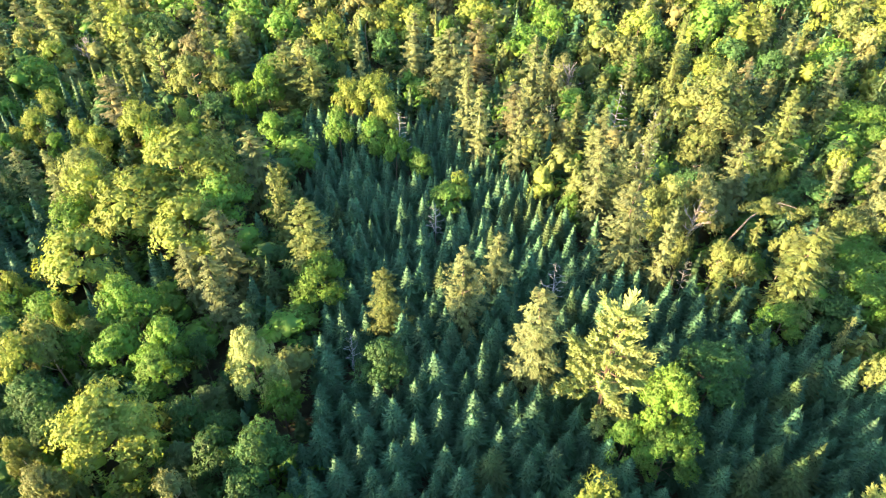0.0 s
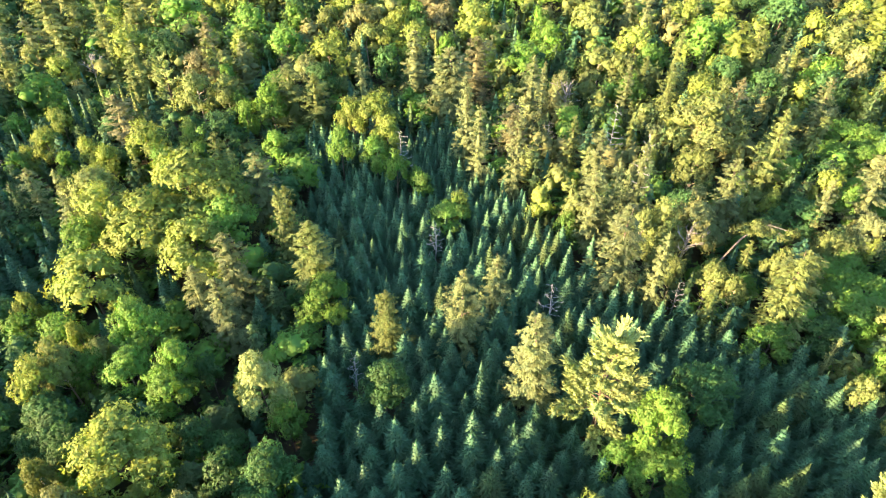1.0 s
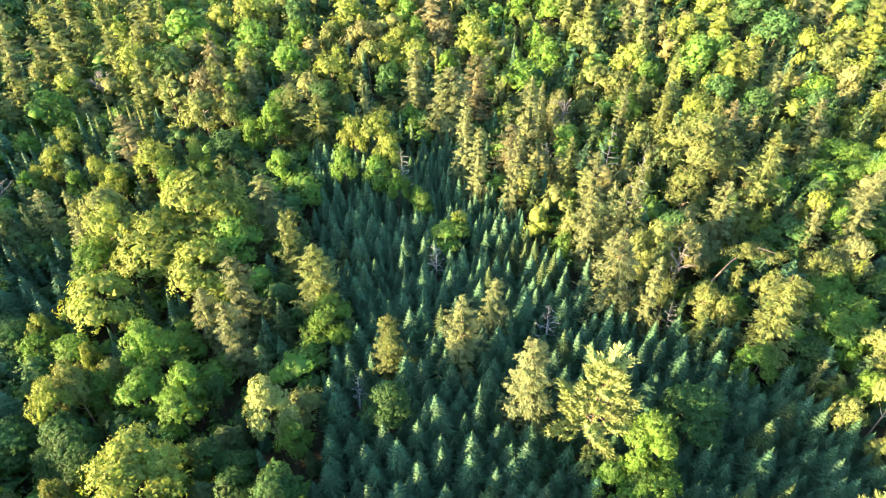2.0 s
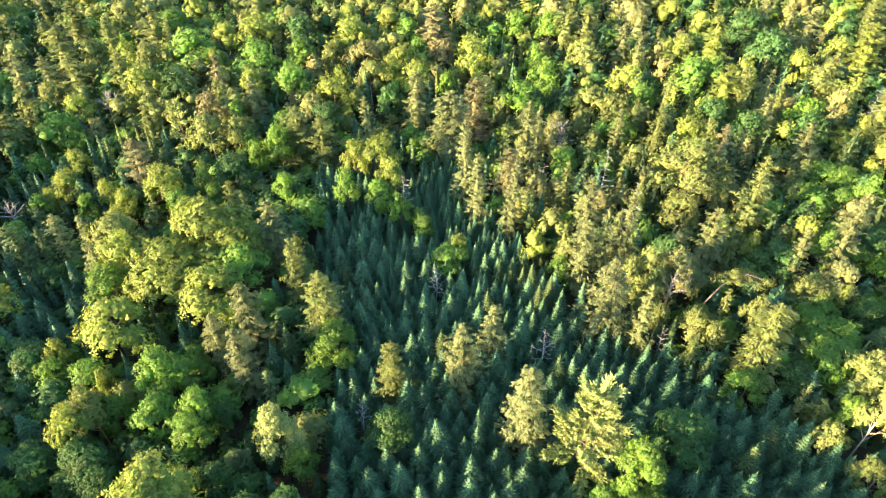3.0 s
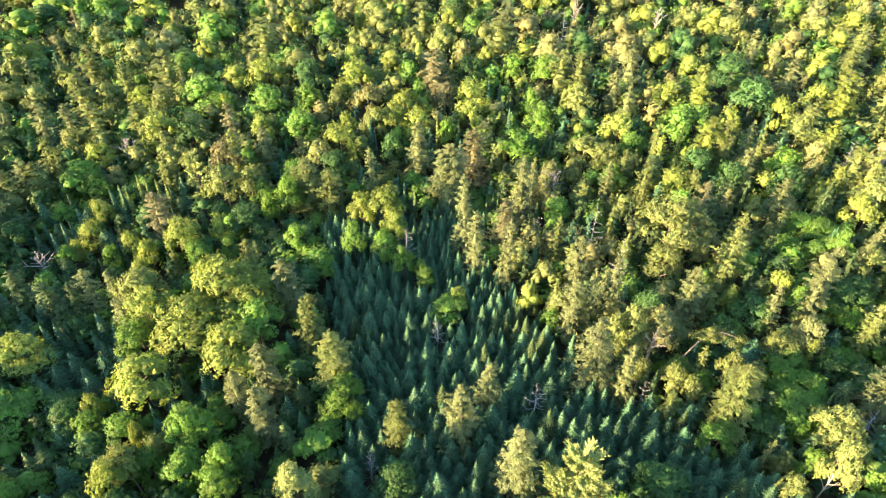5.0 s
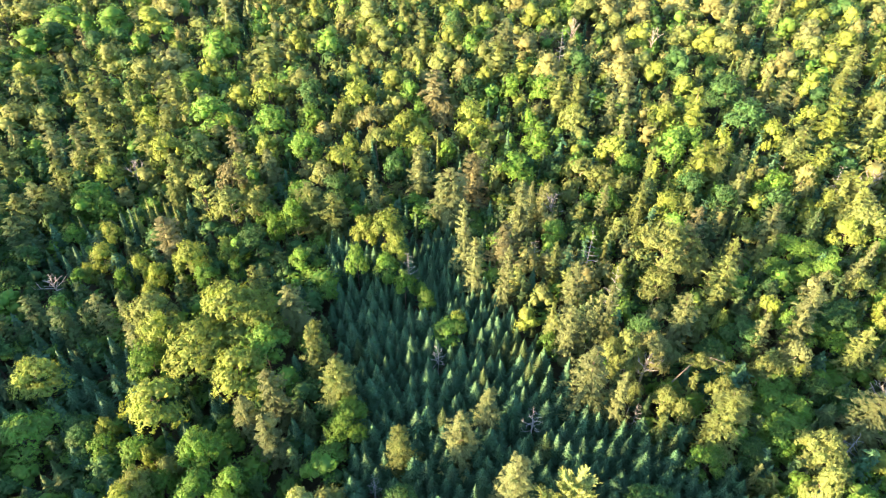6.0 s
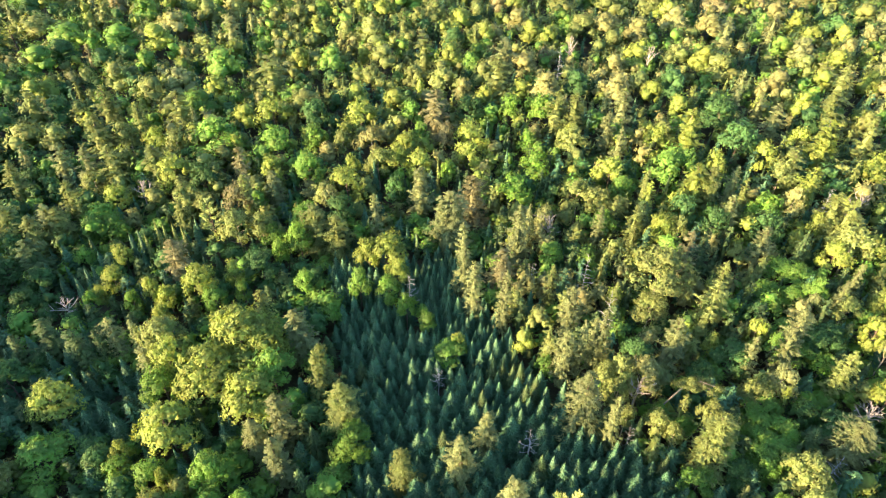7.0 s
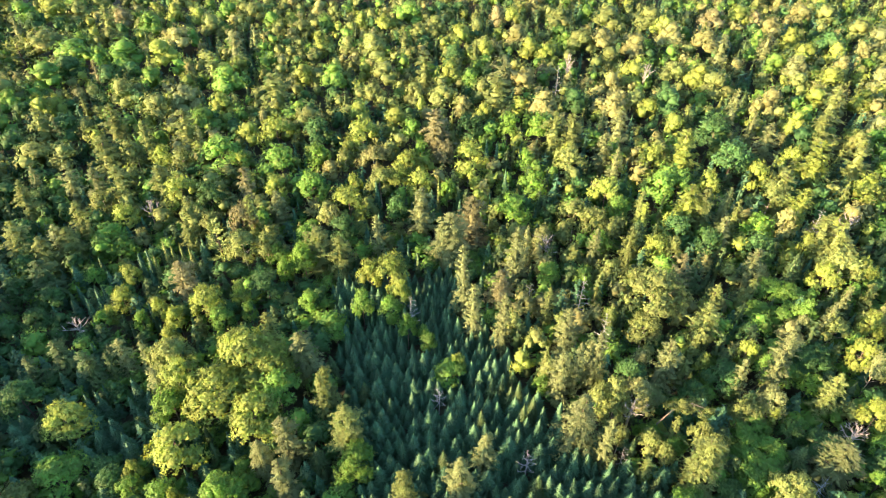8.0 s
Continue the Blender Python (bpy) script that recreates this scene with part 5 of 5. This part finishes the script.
# ---- the wood that fills the land between and beyond ----
def old_wood():
    rng = random.Random(9)
    items, cells = [], {}

    def free(x, y, gap):
        i, j = int(x // 8), int(y // 8)
        for a in (i - 1, i, i + 1):
            for b in (j - 1, j, j + 1):
                for px, py, pr in cells.get((a, b), ()):
                    if (px - x) ** 2 + (py - y) ** 2 < (gap + pr) ** 2:
                        return False
        return True

    def put(x, y, r):
        cells.setdefault((int(x // 8), int(y // 8)), []).append((x, y, r))

    for x, y, r in OLD:
        put(x, y, 0.62 * r)
    west_mix = ("green", "olive", "yellow", "olive", "olive", "dark", "dark", "pale")
    under = ("dark", "dark", "green", "green", "emerald", "olive")
    east_mix = ("olive", "olive", "yellow", "green", "pale", "pale", "green", "dark")
    for turn in range(26000):
        y = -60 + 352 * rng.random() ** 0.85
        west, east = -(0.6 * max(y, 0) + 105), 0.6 * max(y, 0) + 70
        x = rng.uniform(west, east)
        if in_plantation(x, y) or math.hypot(x + 27.5, y - 66) < 4.5:  # and one dark gap beside the great tree
            continue
        d = math.hypot(x * 0.8, y)
        seen = 17 < y < 262 and abs(x) < 0.62 * y + 46
        beyond = not seen
        if beyond and turn > (9000 if y > 0 else 14000):
            continue
        level = (1 if math.hypot(x, y) < 9 else 2 if math.hypot(x, y) < 16 else 3 if math.hypot(x, y) < 44 else 5) if y < 17 else 3 if d < 75 else 4 if d < 125 else 5
        if beyond and y >= 17:
            level = 5 if abs(x) < 0.8 * y + 40 else 6
        tall = (1.42 if y < 11 else 1.1) if y < 17 and x > (-60 if y < 11 else -40) else 0.72 if y < 22 else 1.0  # unseen trees, added tall in the south to shade the plantation, lower westward for sun
        shade = -102 < x < -0.53 * y - 16 and 40 < y < 140 or -62 < x < -40 and 36 < y < 62  # young conifers in the west; dark hues here stand in for the hollow's shade
        pick = rng.random()
        if shade and seen:
            pick = 0.4 + 0.6 * pick
        if pick < (0.62 if x < 15 else 0.5):
            r = rng.uniform(3.2, 5.2) if beyond else rng.uniform(1.8, 3.0) * (1.15 if d > 120 else 1.0)
            if free(x, y, 0.6 * r):
                h = tall * (9.5 + 1.0 * r + rng.uniform(-1, 1)) if beyond else (5.4 if d > 120 or x > 12 and y > 70 else 3.0) + 1.5 * r + rng.uniform(-0.6, 0.9)
                items.append(("broadleaf", level, x, y, h, r, rng.choice(("dark", "dark", "green")) if shade else rng.choice(under if seen and d < 120 and x < 12 else west_mix if x < 15 else east_mix)))
                put(x, y, 0.66 * r)
        elif pick < (0.76 if x < 15 else 0.78) or beyond:
            r = rng.uniform(2.4, 3.6) if beyond else rng.uniform(1.4, 2.3)
            if free(x, y, 0.64 * r):
                h = tall * rng.uniform(12.5, 15.5) if beyond else rng.uniform(6.0, 9.0) + (2.2 if d > 120 or x > 12 and y > 70 else 0.0)
                items.append(("fir", level, x, y, h, r, rng.choice(("fir", "fir", "spruce")) if shade else rng.choice(("fir", "fir", "fir", "olive", "spruce"))))
                put(x, y, 0.64 * r)
        else:
            r = rng.uniform(1.2, 1.9)
            if free(x, y, 0.66 * r):
                items.append(("spruce", max(level, 2), x, y, rng.uniform(5.0, 8.0), r, "fir" if rng.random() < 0.35 else "spruce"))
                put(x, y, 0.66 * r)
    # young spruces and bushes that fill the shade under the old trees
    cells.clear()
    for x, y, r in OLD:
        put(x, y, 0.34 * r)
    for it in items:
        put(it[2], it[3], 0.4 * it[5])
    for _ in range(6000):
        y = -12 + 150 * rng.random()
        x = rng.uniform(-(0.6 * max(y, 0) + 50), 0.6 * max(y, 0) + 50)
        if in_plantation(x, y) or math.hypot(x + 27.5, y - 66) < 4.5 or not free(x, y, 0.75):
            continue
        if rng.random() < 0.4:
            r = rng.uniform(1.0, 1.6)
            items.append(("spruce", 2 if math.hypot(x, y) < 14 else 4 if y < 120 else 6, x, y, rng.uniform(4.0, 7.0), r, "fir" if rng.random() < 0.4 else "spruce"))
        else:
            r = rng.uniform(1.7, 2.6)
            items.append(("broadleaf", 3 if math.hypot(x, y) < 14 else 5, x, y, rng.uniform(3.2, 5.2), r, rng.choice(("green", "dark", "dark", "emerald", "green"))))
        put(x, y, 0.6 * r)
    return items


WOOD = old_wood() + FAR

# the nearest of them stand as trees of their own
NEAREST = sorted((it for it in WOOD if it[0] != "spruce" and it[1] in (2, 3) and it[4] > 5.6 and it[3] > 17), key=lambda it: it[3])[:45]
for kind, level, x, y, h, r, hue in NEAREST:
    (broadleaf if kind == "broadleaf" else fir)(x, y, h, r, hue)
WOOD = [it for it in WOOD if it not in NEAREST]
for kind, name, text in (("broadleaf", "broadleaf_wood", "mixed wood of {} broadleaf trees, crown against crown"),
                         ("fir", "conifer_wood", "old {} conifers standing among the broadleaf trees"),
                         ("spruce", "spruce_thicket", "scattered {} spruces between taller trees")):
    scatter(name, [it for it in WOOD if it[0] == kind], text, "woodland")
